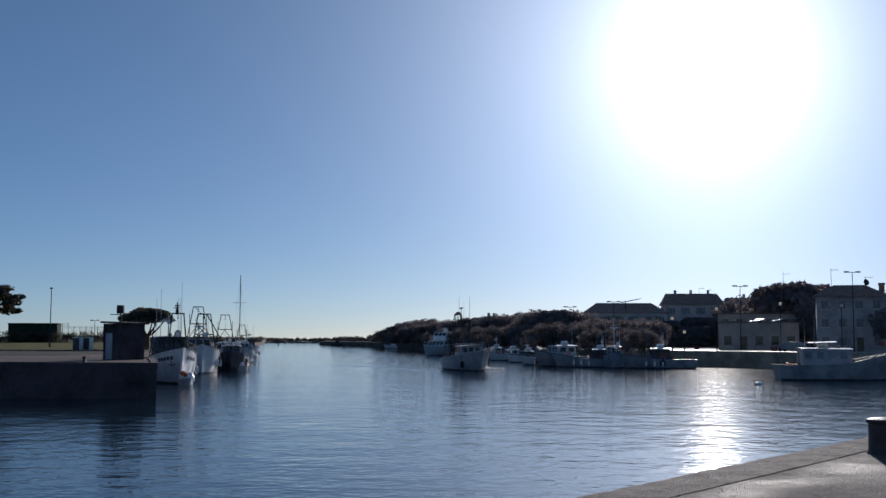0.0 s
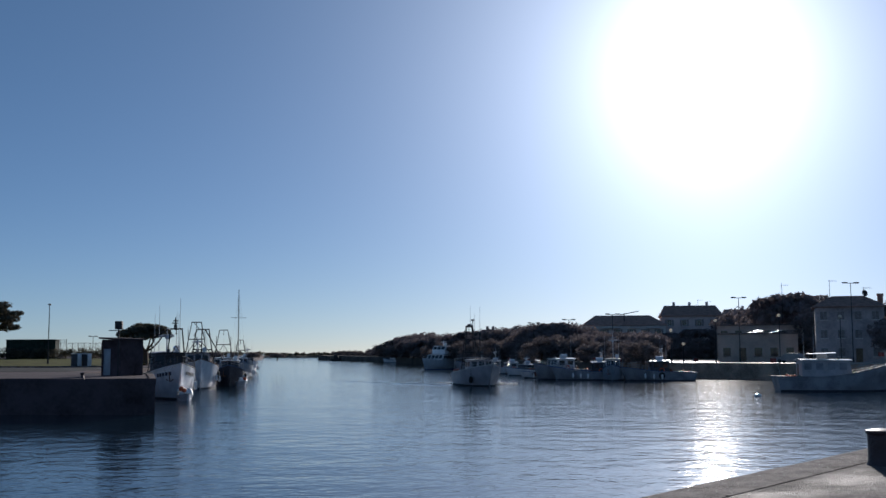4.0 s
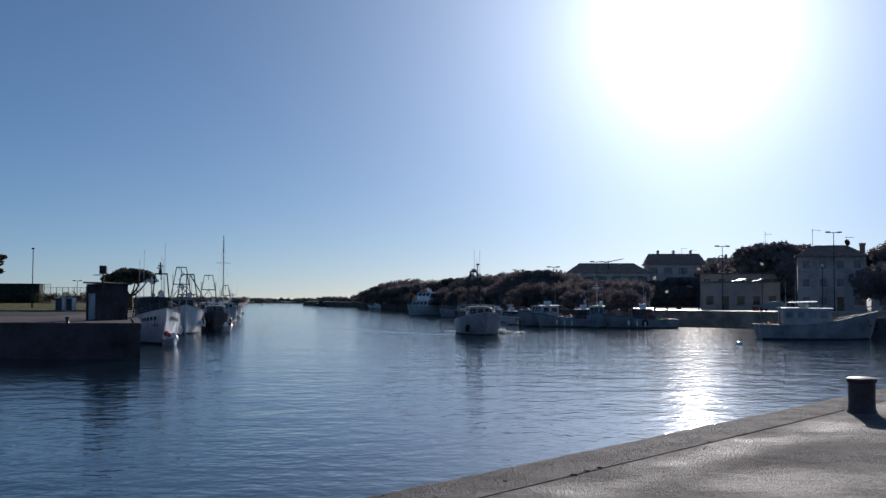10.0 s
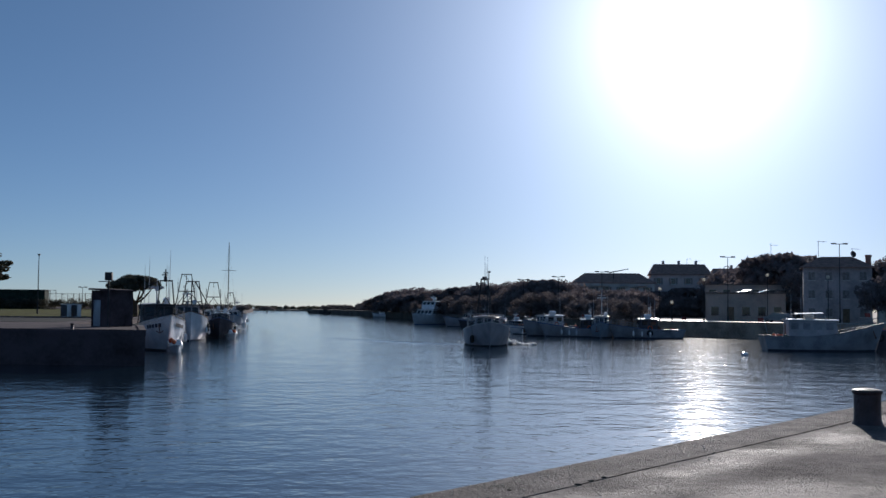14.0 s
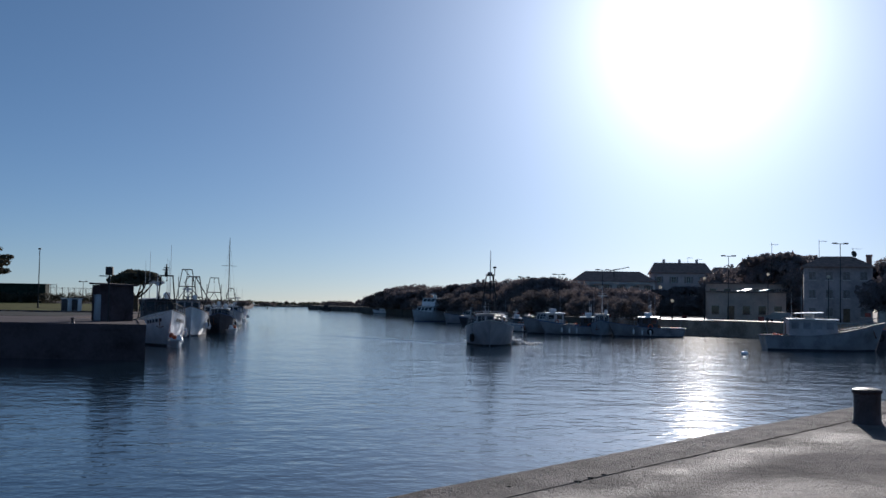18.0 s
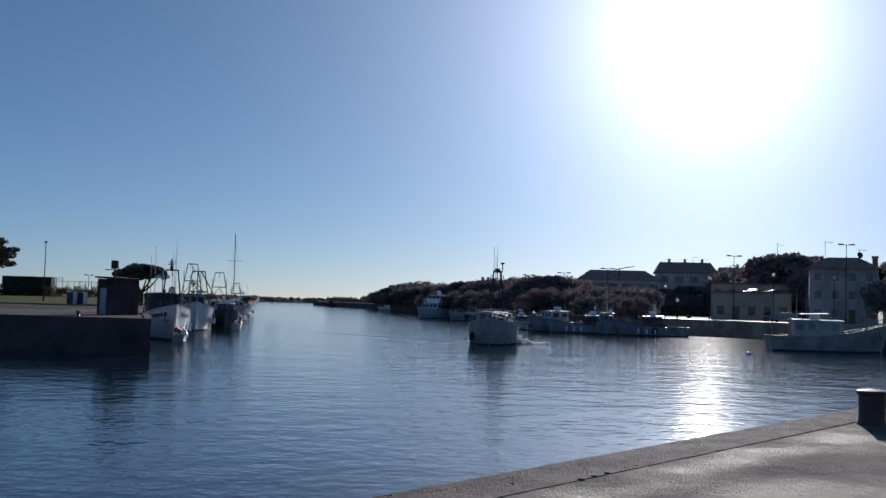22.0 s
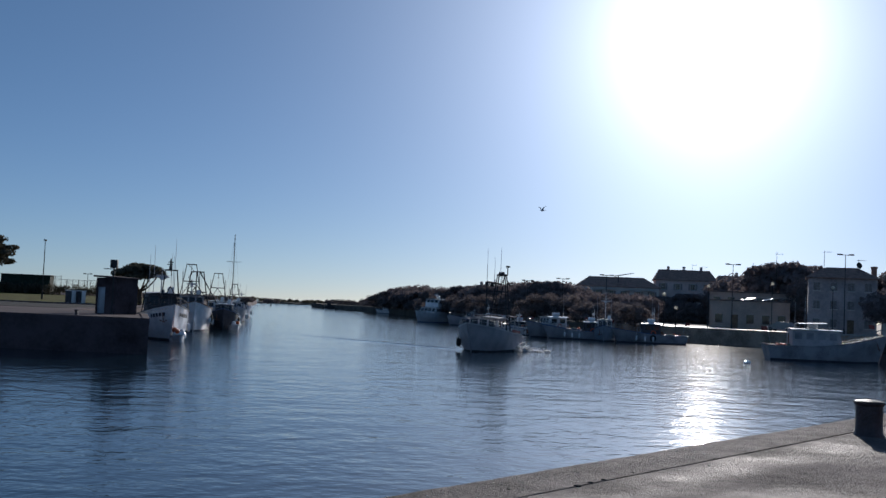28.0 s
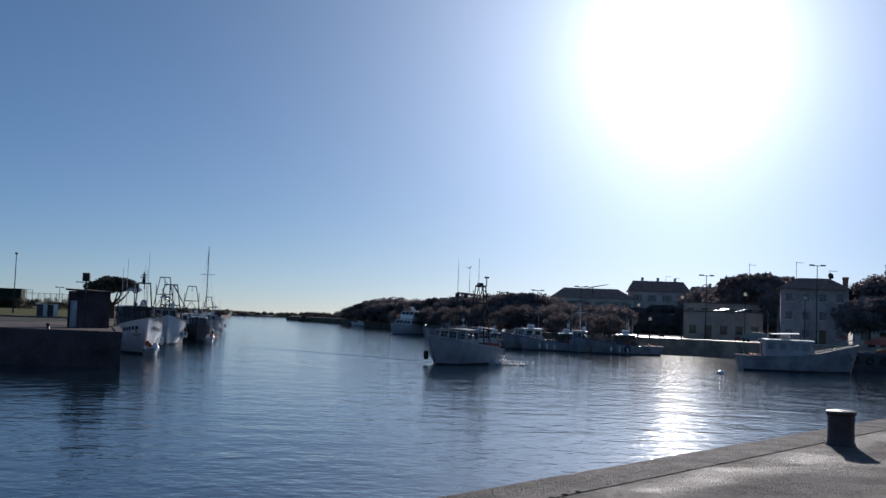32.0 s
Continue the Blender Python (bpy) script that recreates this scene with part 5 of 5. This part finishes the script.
house(58.0, 262, -8, 14, 11, 10.1, 12.9, "pink", "pink plastered house with a tiled roof and three chimneys", storeys=3, bays=4, chimneys=3, hip=0.9)
house(69.7, 258, -8, 9.6, 10, 9.7, 11.8, "ochre", "narrow ochre house with a tiled roof", storeys=2, bays=3, chimneys=1, hip=0.6)
house(72.5, 250, -14, 19.5, 9, 7.2, 9.0, "plaster", "low pale waterfront building with a bright awning", storeys=2, bays=5, chimneys=0, hip=1.0, awning=True)
house(61.2, 166, -18, 9.8, 8, 8.3, 10.2, "faded", "faded plastered house with closed shutters and a hipped tiled roof", storeys=3, bays=4, chimneys=0, hip=2.6, closed=True)
house(69.5, 160, -20, 8, 7, 5.4, 7.6, "plaster", "pale low house with closed shutters beside the trees", storeys=2, bays=3, chimneys=0, hip=1.0, closed=True)
def flat_building(x, y, rz, W0, H0, D0, storeys, bays, wall, label):
    top = thing("waterfront_building", x, y, RQ + 0.004, rz, label, "building", "flat-roofed buildings")
    holes = []
    for k in range(storeys):
        for i in range(bays):
            c = -W0 / 2 + (i + 0.5) * W0 / bays
            holes.append((c - 0.6, c + 0.6, 0.03 if k == 0 and i == 1 else 3.1 * k + 0.95, 3.1 * k + 2.3))
    bm = B(); pierced(bm, W0, H0, holes, 0.22); bmesh.ops.translate(bm, verts=bm.verts, vec=(0, -D0 / 2, 0)); part("wall", bm, M[wall], top, smooth=False)
    for sg in (1, -1):
        bm = B(); box(bm, sg * (W0 / 2 - 0.11), 0.11, 0, 0.22, D0 - 0.02, H0); part("wall", bm, M[wall], top, smooth=False)
    bm = B(); box(bm, 0, D0 / 2, 0, W0 - 0.46, 0.2, H0); part("wall", bm, M[wall], top, smooth=False)
    bm = B(); box(bm, 0, 0, H0 + 0.004, W0 + 0.5, D0 + 0.6, 0.22); bevel(bm, 0.03); part("roof", bm, M["coping"], top)
    for x0, x1, z0, z1 in holes:
        bm = B(); box(bm, (x0 + x1) / 2, -D0 / 2 + 0.1, z0 + 0.01, x1 - x0 - 0.02, 0.06, z1 - z0 - 0.02)
        win = part("door" if z0 < 0.1 else "window", bm, M["wood" if z0 < 0.1 else "glass"], top)
        if z0 > 0.1:
            bm = B(); box(bm, (x0 + x1) / 2, -D0 / 2 - 0.06, z0 - 0.1, x1 - x0 + 0.2, 0.2, 0.09); part("sill", bm, M["coping"], win)
    return top


# a low one whose glossy roof lights flash in the sun, and a taller one behind it
top = flat_building(51.4, 181.0, -15, 12.6, 4.55, 4.6, 1, 5, "ochre", "low waterfront building with glossy sloping roof lights")
tilt = Vector((-0.182, -0.121, 0.976)).to_track_quat("Z", "Y").to_matrix().to_4x4()
for gx, gw in ((-0.3, 2.0), (2.85, 0.95)):
    bm = B(); box(bm, gx, -0.6, 4.95, gw, 1.9, 0.08, tilt); bevel(bm, 0.02); light = part("roof_light", bm, M["roof_white"], top, "glossy pale sloping roof light")
    bm = B(); box(bm, gx, 0.1, 4.77, gw * 0.8, 1.2, 0.28); part("upstand", bm, M["coping"], light)
flat_building(55.8, 195.0, -15, 15.0, 6.3, 6.0, 2, 6, "ochre", "long dull two-storey building with a flat roof")
top = thing("tall_chimney", 66.2, 166, RQ, -18, "tall square brick chimney above the roofs", "chimney")
bm = B(); box(bm, 0, 0, 0, 0.8, 0.8, 10.2); box(bm, 0, 0, 10.2, 0.95, 0.95, 0.35); part("shaft", bm, M["tile"], top, smooth=False)

for px, d, zt in ((4.35, 220, 9.9), (6.2, 205, 10.1), (8.5, 190, 10.6), (14.96, 175, 12.7), (20.4, 160, 14.1)):
    street_lamp(d * math.tan(radians(px)), d, RQ, zt - RQ, 5, "dark street lamp with a double cross arm", 1.2)
for px, d, z0, h, dish in ((17.1, 189.5, RQ + 6.5, 7.2, False), (19.4, 166, 11.8, 3.2, False), (21.0, 165, 11.4, 2.4, True), (12.9, 262, 14.4, 2.2, False), (13.4, 262, 14.2, 2.0, False), (23.6, 165, 12.6, 2.4, False)):
    tv_antenna(d * math.tan(radians(px)), d, z0, h, "thin roof antenna on a pole", dish)

def globe_lamp(x, y, z, h):
    top = thing("globe_lamp", x, y, z, 0, "dark lamp post with a glossy white globe", "lamp post", "globe lamps on the far bank")
    bm = B(); lathe(bm, [(0.14, 0), (0.13, 0.3), (0.07, 0.45), (0.05, h - 0.3), (0.09, h - 0.22), (0.03, h - 0.2)], 12); part("post", bm, M["dark_steel"], top)
    bm = B(); ball(bm, 0, 0, h, 0.26, 3); part("globe", bm, M["milky"], top, "glossy white glass globe")


for x, y, zt in ((34.2, 168.0, 7.3), (36.1, 168.0, 5.2), (40.4, 165.0, 8.7), (50.2, 165.0, 9.5), (56.3, 156.0, 9.0)):
    globe_lamp(x, y, RQ, zt - RQ)

for cx, cy, rz, m, lb in ((47.5, 151.5, 140, "car_grey", "grey parked car on the far quay"), (60.5, 139.5, 142, "car_red", "dark red parked car on the far quay"), (66.0, 136.2, 152, "car_grey", "grey parked car near the trees")):
    car(cx, cy, rz, M[m], lb, RQ + 0.05)


def motor_yacht(x, y, rz):
    top = thing("motor_yacht", x, y, 0, rz, "white motor yacht with a stepped superstructure", "motor yacht", "moored boats")
    hull_parts(top, 15.0, 4.8, 2.6, 1.9, 1.7, 1.4, M["white"], M["white"], M["blue"], M["wood"])
    wheelhouse(top, -0.5, 1.3, 7.0, 4.2, 2.2, M["white"], M["white"], 1.0, 4, "saloon")
    wheelhouse(top, -1.2, 3.6, 3.8, 3.4, 1.9, M["white"], M["roof_white"], 0.8, 3, "flybridge")
    mast(top, -2.0, 0, 5.5, 1.4, M["white"], 0.1, 0.7, True)
    bm = B(); ball(bm, -1.2, 0.9, 5.9, 0.38, 3); part("radome", bm, M["roof_white"], top)
    rails(top, 15.0, 4.8, 2.6, 1.9, 1.7, 1.4, 0.55, 0.97, 8, M["steel"], 0.7)


motor_yacht(-3.0, 256, -116)
trawler(5.0, 232, -135, "dark fishing boat moored at the wooded bank", L=11, beam=3.8, bow=2.1, mid=1.3, stern=1.4, cabin=(0.35, 2.4, 2.2, 2.1), hull_m="hull_grey", cab_m="grey_white", gant=None, fore_mast=4.0, seed=11, tyres=())
trawler(10.5, 200, -150, "small white boat with a low cabin", L=8, beam=2.8, bow=1.5, mid=1.0, stern=1.0, cabin=(0.45, 2.0, 1.8, 1.6), hull_m="grey_white", gant=None, fore_mast=0, seed=12, tyres=(), whips=1, cargo=False)
trawler(13.8, 165.7, 178, "small pale open boat", L=5.4, beam=2.0, bow=1.1, mid=0.8, stern=0.8, cabin=(0.4, 1.0, 1.1, 1.0), hull_m="grey_white", gant=None, fore_mast=0, seed=13, tyres=(), whips=0, cargo=False)
trawler(16.8, 159.0, -152, "white cabin boat with a rounded bow", L=9.5, beam=3.6, bow=2.3, mid=1.4, stern=1.3, cabin=(0.6, 3.2, 2.6, 2.0), hull_m="chalky", cab_m="grey_white", gant=None, fore_mast=0, seed=14, tyres=(), whips=1)
trawler(19.3, 154.2, 176, "chalky grey fishing boat with dark covers", L=8.5, beam=3.2, bow=1.9, mid=1.2, stern=1.2, cabin=(0.3, 2.2, 2.2, 1.9), hull_m="chalky", cab_m="tarp", gant=None, fore_mast=4.0, seed=15, tyres=((0.4, -1),))
trawler(22.8, 152.8, -100, "pale blue fishing boat seen bow-on", L=9, beam=3.0, bow=2.2, mid=1.3, stern=1.3, cabin=(0.45, 2.4, 2.0, 2.2), hull_m="teal", cab_m="teal", gant=None, fore_mast=6.2, seed=16, tyres=(), whips=1)
trawler(28.8, 149.5, 178, "chalky grey fishing boat with dark tarpaulins and a bright roof", L=9.2, beam=3.4, bow=1.9, mid=1.2, stern=1.2, cabin=(0.52, 2.6, 2.4, 2.0), hull_m="chalky", cab_m="tarp", gant=None, fore_mast=4.4, seed=17, tyres=((0.5, 1),), roof_m="roof_white")
# no cabin windows show, so their panes take the hull's chalky grey
white_boat = trawler(38.4, 109.0, -6, "chalky grey-white fishing boat with a bright cabin awning", L=10.8, beam=4.2, bow=2.85, mid=1.45, stern=1.45, cabin=(0.42, 4.8, 2.8, 2.2), hull_m="chalky", band_m="chalky", cab_m="hull_grey", gant=None, fore_mast=0, seed=18, tyres=(), pane=("chalky", "window pane in dull hull grey"))
bm = B(); loft(bm, [[(-2.6, v * 0.95, 3.72 + 0.06 * (1 - v * v)), (0.2, v * 0.95, 3.8 + 0.1 * (1 - v * v)), (0.2, v * 0.95, 3.76 + 0.06 * (1 - v * v)), (-2.6, v * 0.95, 3.68 + 0.06 * (1 - v * v))] for v in (-1, -0.6, -0.2, 0.2, 0.6, 1)], closed=True)
awning = part("awning", bm, M["roof_white"], white_boat, "bright white awning over the cabin roof")
for px, py in ((-2.5, 0.85), (-2.5, -0.85), (0.1, 0.85), (0.1, -0.85)):
    bm = B(); rod(bm, (px, py, 3.0), (px, py, 3.72), 0.03, seg=6); part("awning_post", bm, M["steel"], awning)
trawler(52.6, 118.0, -10, "dark-hulled fishing boat with tyre fenders", L=10, beam=4.2, bow=2.6, mid=1.9, stern=2.0, cabin=(0.6, 2.4, 2.4, 2.0), hull_m="tarp", cab_m="grey_white", gant=None, fore_mast=0, seed=19, tyres=((0.05, -1), (0.2, -1), (0.35, -1)))

trawler(-23.5, 424, 170, "tiny distant white boat by the wooded bank", L=6.5, beam=2.4, bow=1.6, mid=1.1, stern=1.1, cabin=(0.5, 2.2, 1.8, 2.2), hull_m="white", gant=None, fore_mast=0, seed=31, tyres=(), whips=0, cargo=False, deco=False)
trawler(7.6, 214, -150, "dark small boat with a mast at the far bank", L=8, beam=2.8, bow=1.6, mid=1.0, stern=1.0, cabin=(0.4, 2.0, 1.9, 1.8), hull_m="tarp", cab_m="grey_white", gant=None, fore_mast=4.6, seed=32, tyres=(), whips=1)
trawler(12.4, 186, -140, "small white boat with a dark cover at the far bank", L=7, beam=2.6, bow=1.4, mid=0.9, stern=0.9, cabin=(0.45, 1.8, 1.7, 1.5), hull_m="white", cab_m="tarp", gant=None, fore_mast=3.6, seed=33, tyres=(), whips=0)
top = thing("mooring_buoy", 27.1, 95.9, 0, 0, "small white mooring buoy floating on the water", "buoy")
bm = B(); lathe(bm, [(0.05, -0.2), (0.3, -0.05), (0.34, 0.1), (0.25, 0.25), (0.08, 0.3)], 16); part("float", bm, M["white"], top)
bm = B(); torus(bm, (0, 0, 0.38), (0, 1, 0), 0.08, 0.02, 12, 6); part("ring", bm, M["steel"], top)

# low flat barge and far woods at the end of the canal
top = thing("work_barge", -54, 541, 0, 4, "low dark flat work barge at the canal mouth", "barge")
bm = B(); loft(bm, [[(-7.5, -2.4, 1.4), (-6.5, -2.4, -0.3), (6.5, -2.4, -0.3), (7.5, -2.4, 1.4)], [(-7.5, 2.4, 1.4), (-6.5, 2.4, -0.3), (6.5, 2.4, -0.3), (7.5, 2.4, 1.4)]], closed=True); part("hull", bm, M["dark_steel"], top, smooth=False)
bm = B(); box(bm, -4.5, 0, 1.4, 2.2, 2.2, 1.3); part("deck_house", bm, M["dark_steel"], top)
rg = np.random.RandomState(4)
cs = np.stack([rg.uniform(-420, -52, 420), rg.uniform(930, 1000, 420), rg.uniform(0.0, 2.5, 420)], 1)
far = new("far_woods", leaf_mesh("far_woods", cs.tolist(), [2.4] * 420, 18000, 1.5, 5, M["needles"]))
tagged(far, "low dark strip of distant woods along the horizon", "woods", kind="stuff")
cs = np.stack([rg.uniform(-330, -60, 300), rg.uniform(760, 800, 300), rg.uniform(2.0, 3.4, 300)], 1)
cs = cs[cs[:, 0] < -128 - (cs[:, 1] - 727) * 0.2]
far = new("bank_woods", leaf_mesh("bank_woods", cs.tolist(), [2.5] * len(cs), 4000, 0.9, 6, M["needles"]))
tagged(far, "dark scrub along the far end of the bank", "woods", kind="stuff")

# ---- what moves ----
boat = trawler(0, 0, -90, "pale grey fishing boat under way with a lattice tower astern", L=10.5, beam=4.9, bow=2.55, mid=1.6, stern=1.25, rake=1.7, hull_m="hull_grey", band_m="grey_white", boot_m="dark_steel",
               cabin=(0.55, 2.8, 2.8, 1.9), cab_m="hull_grey", roof_m="hull_grey", canopy_m="hull_grey", gant=None, fore_mast=0, seed=21, whips=0, tyres=(), aft_roof=1, name="trawler", deco=False)
bm = B(); lathe(bm, [(0.04, -0.42), (0.2, -0.34), (0.25, 0), (0.2, 0.34), (0.04, 0.42)], 12, 3.55, -1.75, 0.75); rod(bm, (3.55, -1.75, 1.1), (3.6, -1.78, 2.3), 0.02, seg=5); part("fender", bm, M["rubber"], boat, "black fender hung over the bow")
# lattice tower right aft: an upright pair of legs and a pair that leans forward
for gx, sp in ((-4.6, 0.05), (-3.1, 0.95)):
    gantry(boat, gx, 0.8, 2.1, 6.4, M["dark_steel"], sp, 4, 0.36, 0.07)
for zz, xa, xb in ((3.0, -4.6, -3.45), (4.8, -4.62, -3.7), (6.2, -4.64, -3.9)):
    for sg in (1, -1):
        bm = B(); rod(bm, (xa, sg * 0.75, zz), (xb, sg * 0.6, zz + 0.6), 0.04); part("lattice_bar", bm, M["dark_steel"], boat)
bm = B(); box(bm, -4.35, 0, 7.2, 0.75, 0.85, 0.12); box(bm, -4.2, 0, 7.32, 0.35, 0.5, 0.22); part("tower_top", bm, M["dark_steel"], boat)
for fx, fz, sx, sy, sz in ((1.0, 6.05, 0.26, 0.26, 0.36), (-0.9, 6.0, 0.22, 0.34, 0.3)):
    bm = B(); box(bm, fx, 0, fz, sx, sy, sz); part("flood_light", bm, M["dark_steel"], boat)
bm = B(); rod(bm, (-4.3, 0.0, 6.35), (0.9, 0.0, 6.4), 0.09); part("boom", bm, M["dark_steel"], boat)
bm = B(); rod(bm, (1.0, 0, 3.4), (1.0, 0, 6.3), 0.06); part("boom_post", bm, M["dark_steel"], boat)
bm = B(); rod(bm, (-1.2, 0.5, 3.2), (-4.2, 0.3, 7.2), 0.05); part("tower_stay", bm, M["dark_steel"], boat)
bm = B(); box(bm, -4.55, 0.5, 8.0, 0.36, 0.36, 0.16); rod(bm, (-4.55, 0.5, 7.2), (-4.55, 0.5, 8.05), 0.05); part("mast_light", bm, M["dark_steel"], boat)
for ax, ay, az, ah in ((1.0, 0, 6.3, 3.2), (-1.6, 0, 6.4, 2.4), (-3.8, 0, 7.3, 2.6)):
    antenna(boat, ax, ay, az, ah)
for sg in (1, -1):
    bm = B(); loft(bm, [[(-4.5, sg * 1.97, 1.2), (-4.5, sg * 1.97, 1.85), (-4.5, sg * 2.01, 1.85), (-4.5, sg * 2.01, 1.2)], [(-0.9, sg * 2.1, 1.4), (-0.9, sg * 2.1, 2.0), (-0.9, sg * 2.14, 2.0), (-0.9, sg * 2.14, 1.4)]], closed=True)
    part("side_screen", bm, M["red"], boat, "dull red side screen")


def gull():
    top = thing("seagull", 60, 60, 20, 0, "grey seagull gliding with spread wings", "seagull")
    bm = B(); lathe(bm, [(0.01, -0.28), (0.05, -0.2), (0.085, -0.02), (0.07, 0.12), (0.045, 0.2), (0.035, 0.25), (0.008, 0.31)], 12)
    bmesh.ops.rotate(bm, verts=bm.verts, cent=(0, 0, 0), matrix=Matrix.Rotation(radians(90), 3, "Y")); part("body", bm, M["feather"], top)
    wings = []
    for sg in (1, -1):
        bm = B()
        rings = [[(xx + sw, sg * yy, zz), (xx + sw - ch * 0.4, sg * yy, zz + 0.02), (xx + sw - ch, sg * yy, zz), (xx + sw - ch * 0.4, sg * yy, zz - 0.012)] for yy, xx, sw, ch, zz in ((0.04, 0.1, 0, 0.2, 0.02), (0.3, 0.12, 0.02, 0.19, 0.09), (0.5, 0.09, 0.0, 0.14, 0.08), (0.68, 0.0, -0.05, 0.03, 0.03))]
        loft(bm, rings, closed=True)
        wings.append((sg, part("wing", bm, M["feather"], top)))
    bm = B(); loft(bm, [[(-0.24, -0.03, 0), (-0.24, 0.03, 0), (-0.24, 0, 0.012)], [(-0.42, -0.08, 0), (-0.42, 0.08, 0), (-0.42, 0, 0.01)]], closed=True); part("tail", bm, M["feather"], top)
    return top, wings


bird, bird_wings = gull()


def foam_patch(seed, n, lx, ly):
    rg = random.Random(seed)
    bm = B()
    for i in range(n):
        u = rg.random()
        r = rg.uniform(0.12, 0.5) * (1.1 - u)
        ball(bm, 0.8 - u * lx, rg.gauss(0, ly * (0.5 + 0.8 * u)), 0.02, r, 1, 0.5)
    # wash thrown out sideways from the turning hull
    for i in range(300):
        u = rg.random() ** 2.2
        ball(bm, 2.6 + rg.gauss(0, 0.25 + 0.6 * u) + 0.6 * u, 2.0 + 2.9 * u, 0.04 + abs(rg.gauss(0, 0.32)) * (1 - u), rg.uniform(0.05, 0.19) * (1.2 - 0.6 * u), 1, 0.75)
    return bm


wake = thing("wake", 0, 0, 0, 0, "short white foam wake churned up astern", "wake")
tagged(part("foam", foam_patch(5, 300, 9.0, 0.9), M["foam"], wake), kind="stuff")
rg3 = random.Random(12)
cs = [(3.2 + rg3.gauss(0, 0.3 + 0.5 * u) + 0.5 * u, 2.0 + 3.6 * u, 0.06 + abs(rg3.gauss(0, 0.42)) * max(0, 0.9 - 2.4 * u)) for u in [rg3.random() ** 3.2 for i in range(60)]]
# white flakes piled at the stern corner stand in for the sun's glint
cs += [(0.9 + rg3.gauss(0, 0.22), 2.15 + rg3.gauss(0, 0.18), abs(rg3.gauss(0, 0.42))) for i in range(34)]
spray = new("spray", leaf_mesh("spray", cs, [rg3.uniform(0.08, 0.24) for i in cs], 9000, 0.10, 3, M["foam"], 0.6))
spray.parent = wake
tagged(spray, "bright white spray and foam flakes, some put in for sun glint", kind="stuff")


wave = thing("wake_wave", 0, 0, 0, 0, "long low wake wave trailing over the water", "wave")
for ang, ln in ((131, 42), (63, 16)):
    a = radians(ang)
    ax, nx = Vector((math.cos(a), math.sin(a), 0)), Vector((-math.sin(a), math.cos(a), 0))
    bm = B()
    rings = []
    for i in range(31):
        f = i / 30
        c = ax * (2.0 + ln * f) + nx * (0.5 * math.sin(f * 9) * f)
        hgt, wd = 0.085 * (1 - f) ** 0.7 * min(1, f * 8 + 0.1), 0.32 + 0.2 * f
        rings.append([c + nx * wd * v + Vector((0, 0, -0.03 + hgt * math.cos(v * math.pi / 2) ** 2 * 1.2)) for v in (-1, -0.6, -0.25, 0, 0.25, 0.6, 1)])
    loft(bm, rings)
    part("ridge", bm, M["water"], wave)


def motions():
    # the boat: seconds, place, heading of the bow (-90: towards the near quay)
    rows = [(0, 1.8, 138.6, -74), (2, 2.5, 136.6, -75), (4, 3.1, 131.5, -77), (7, 4.0, 127.0, -80), (9, 4.6, 124.0, -83), (13, 4.9, 118.0, -88), (17, 4.9, 111.5, -91), (20, 4.8, 108.0, -94),
            (23, 4.5, 104.5, -98), (25, 4.4, 103.0, -102), (28, 4.1, 100.8, -108), (30, 3.85, 99.3, -112), (32, 3.75, 98.0, -116)]
    walk(boat, [(t, pose(x, y, 0.0, 0.5 * math.sin(t), 0, h)) for t, x, y, h in rows])
    wk = []
    for t, x, y, h in rows:
        a = radians(h)
        wk.append((t, pose(x - 5.2 * math.cos(a), y - 5.2 * math.sin(a), 0.0, 0, 0, h)))
    walk(wake, wk)
    walk(wave, [(t, pose(x, y - 2.5, 0.0)) for t, x, y, h in rows])
    # the gull comes out of the glare, wheels and flies off
    path = [(0, 90, 60, 22), (14, 80, 70, 21), (24, 48, 84, 17), (26, 27, 90, 15), (27.5, 12.9, 95, 14.0), (28, 8.7, 100, 13.3), (28.5, 4.2, 105, 12.4), (29, -0.3, 112, 12.3), (29.5, -3.3, 120, 11.6), (30.0, -4.4, 128, 11.3), (30.5, -4.5, 135, 11.2), (31, -1.2, 142, 11.3), (31.5, 2.8, 150, 11.6), (32, 6.8, 155, 11.5)]
    rows = []
    for i, (t, x, y, z) in enumerate(path):
        t2, x2, y2, z2 = path[min(i + 1, len(path) - 1)]
        t1, x1, y1, z1 = path[max(i - 1, 0)]
        rows.append((t, pose(x, y, z, -18 if 28 < t < 31 else -8, 0, math.degrees(math.atan2(y2 - y1, x2 - x1)))))
    walk(bird, rows)
    for sg, w in bird_wings:
        walk(w, [(i * 0.25, pose(0, 0, 0, sg * (14 + 20 * math.sin(i * 1.3)), 0, 0)) for i in range(129)])
    # the ripples drift with the breeze
    walk(water, [(0, pose(0, 0, 0)), (32, pose(-6.0, -11.0, 0))])


motions()
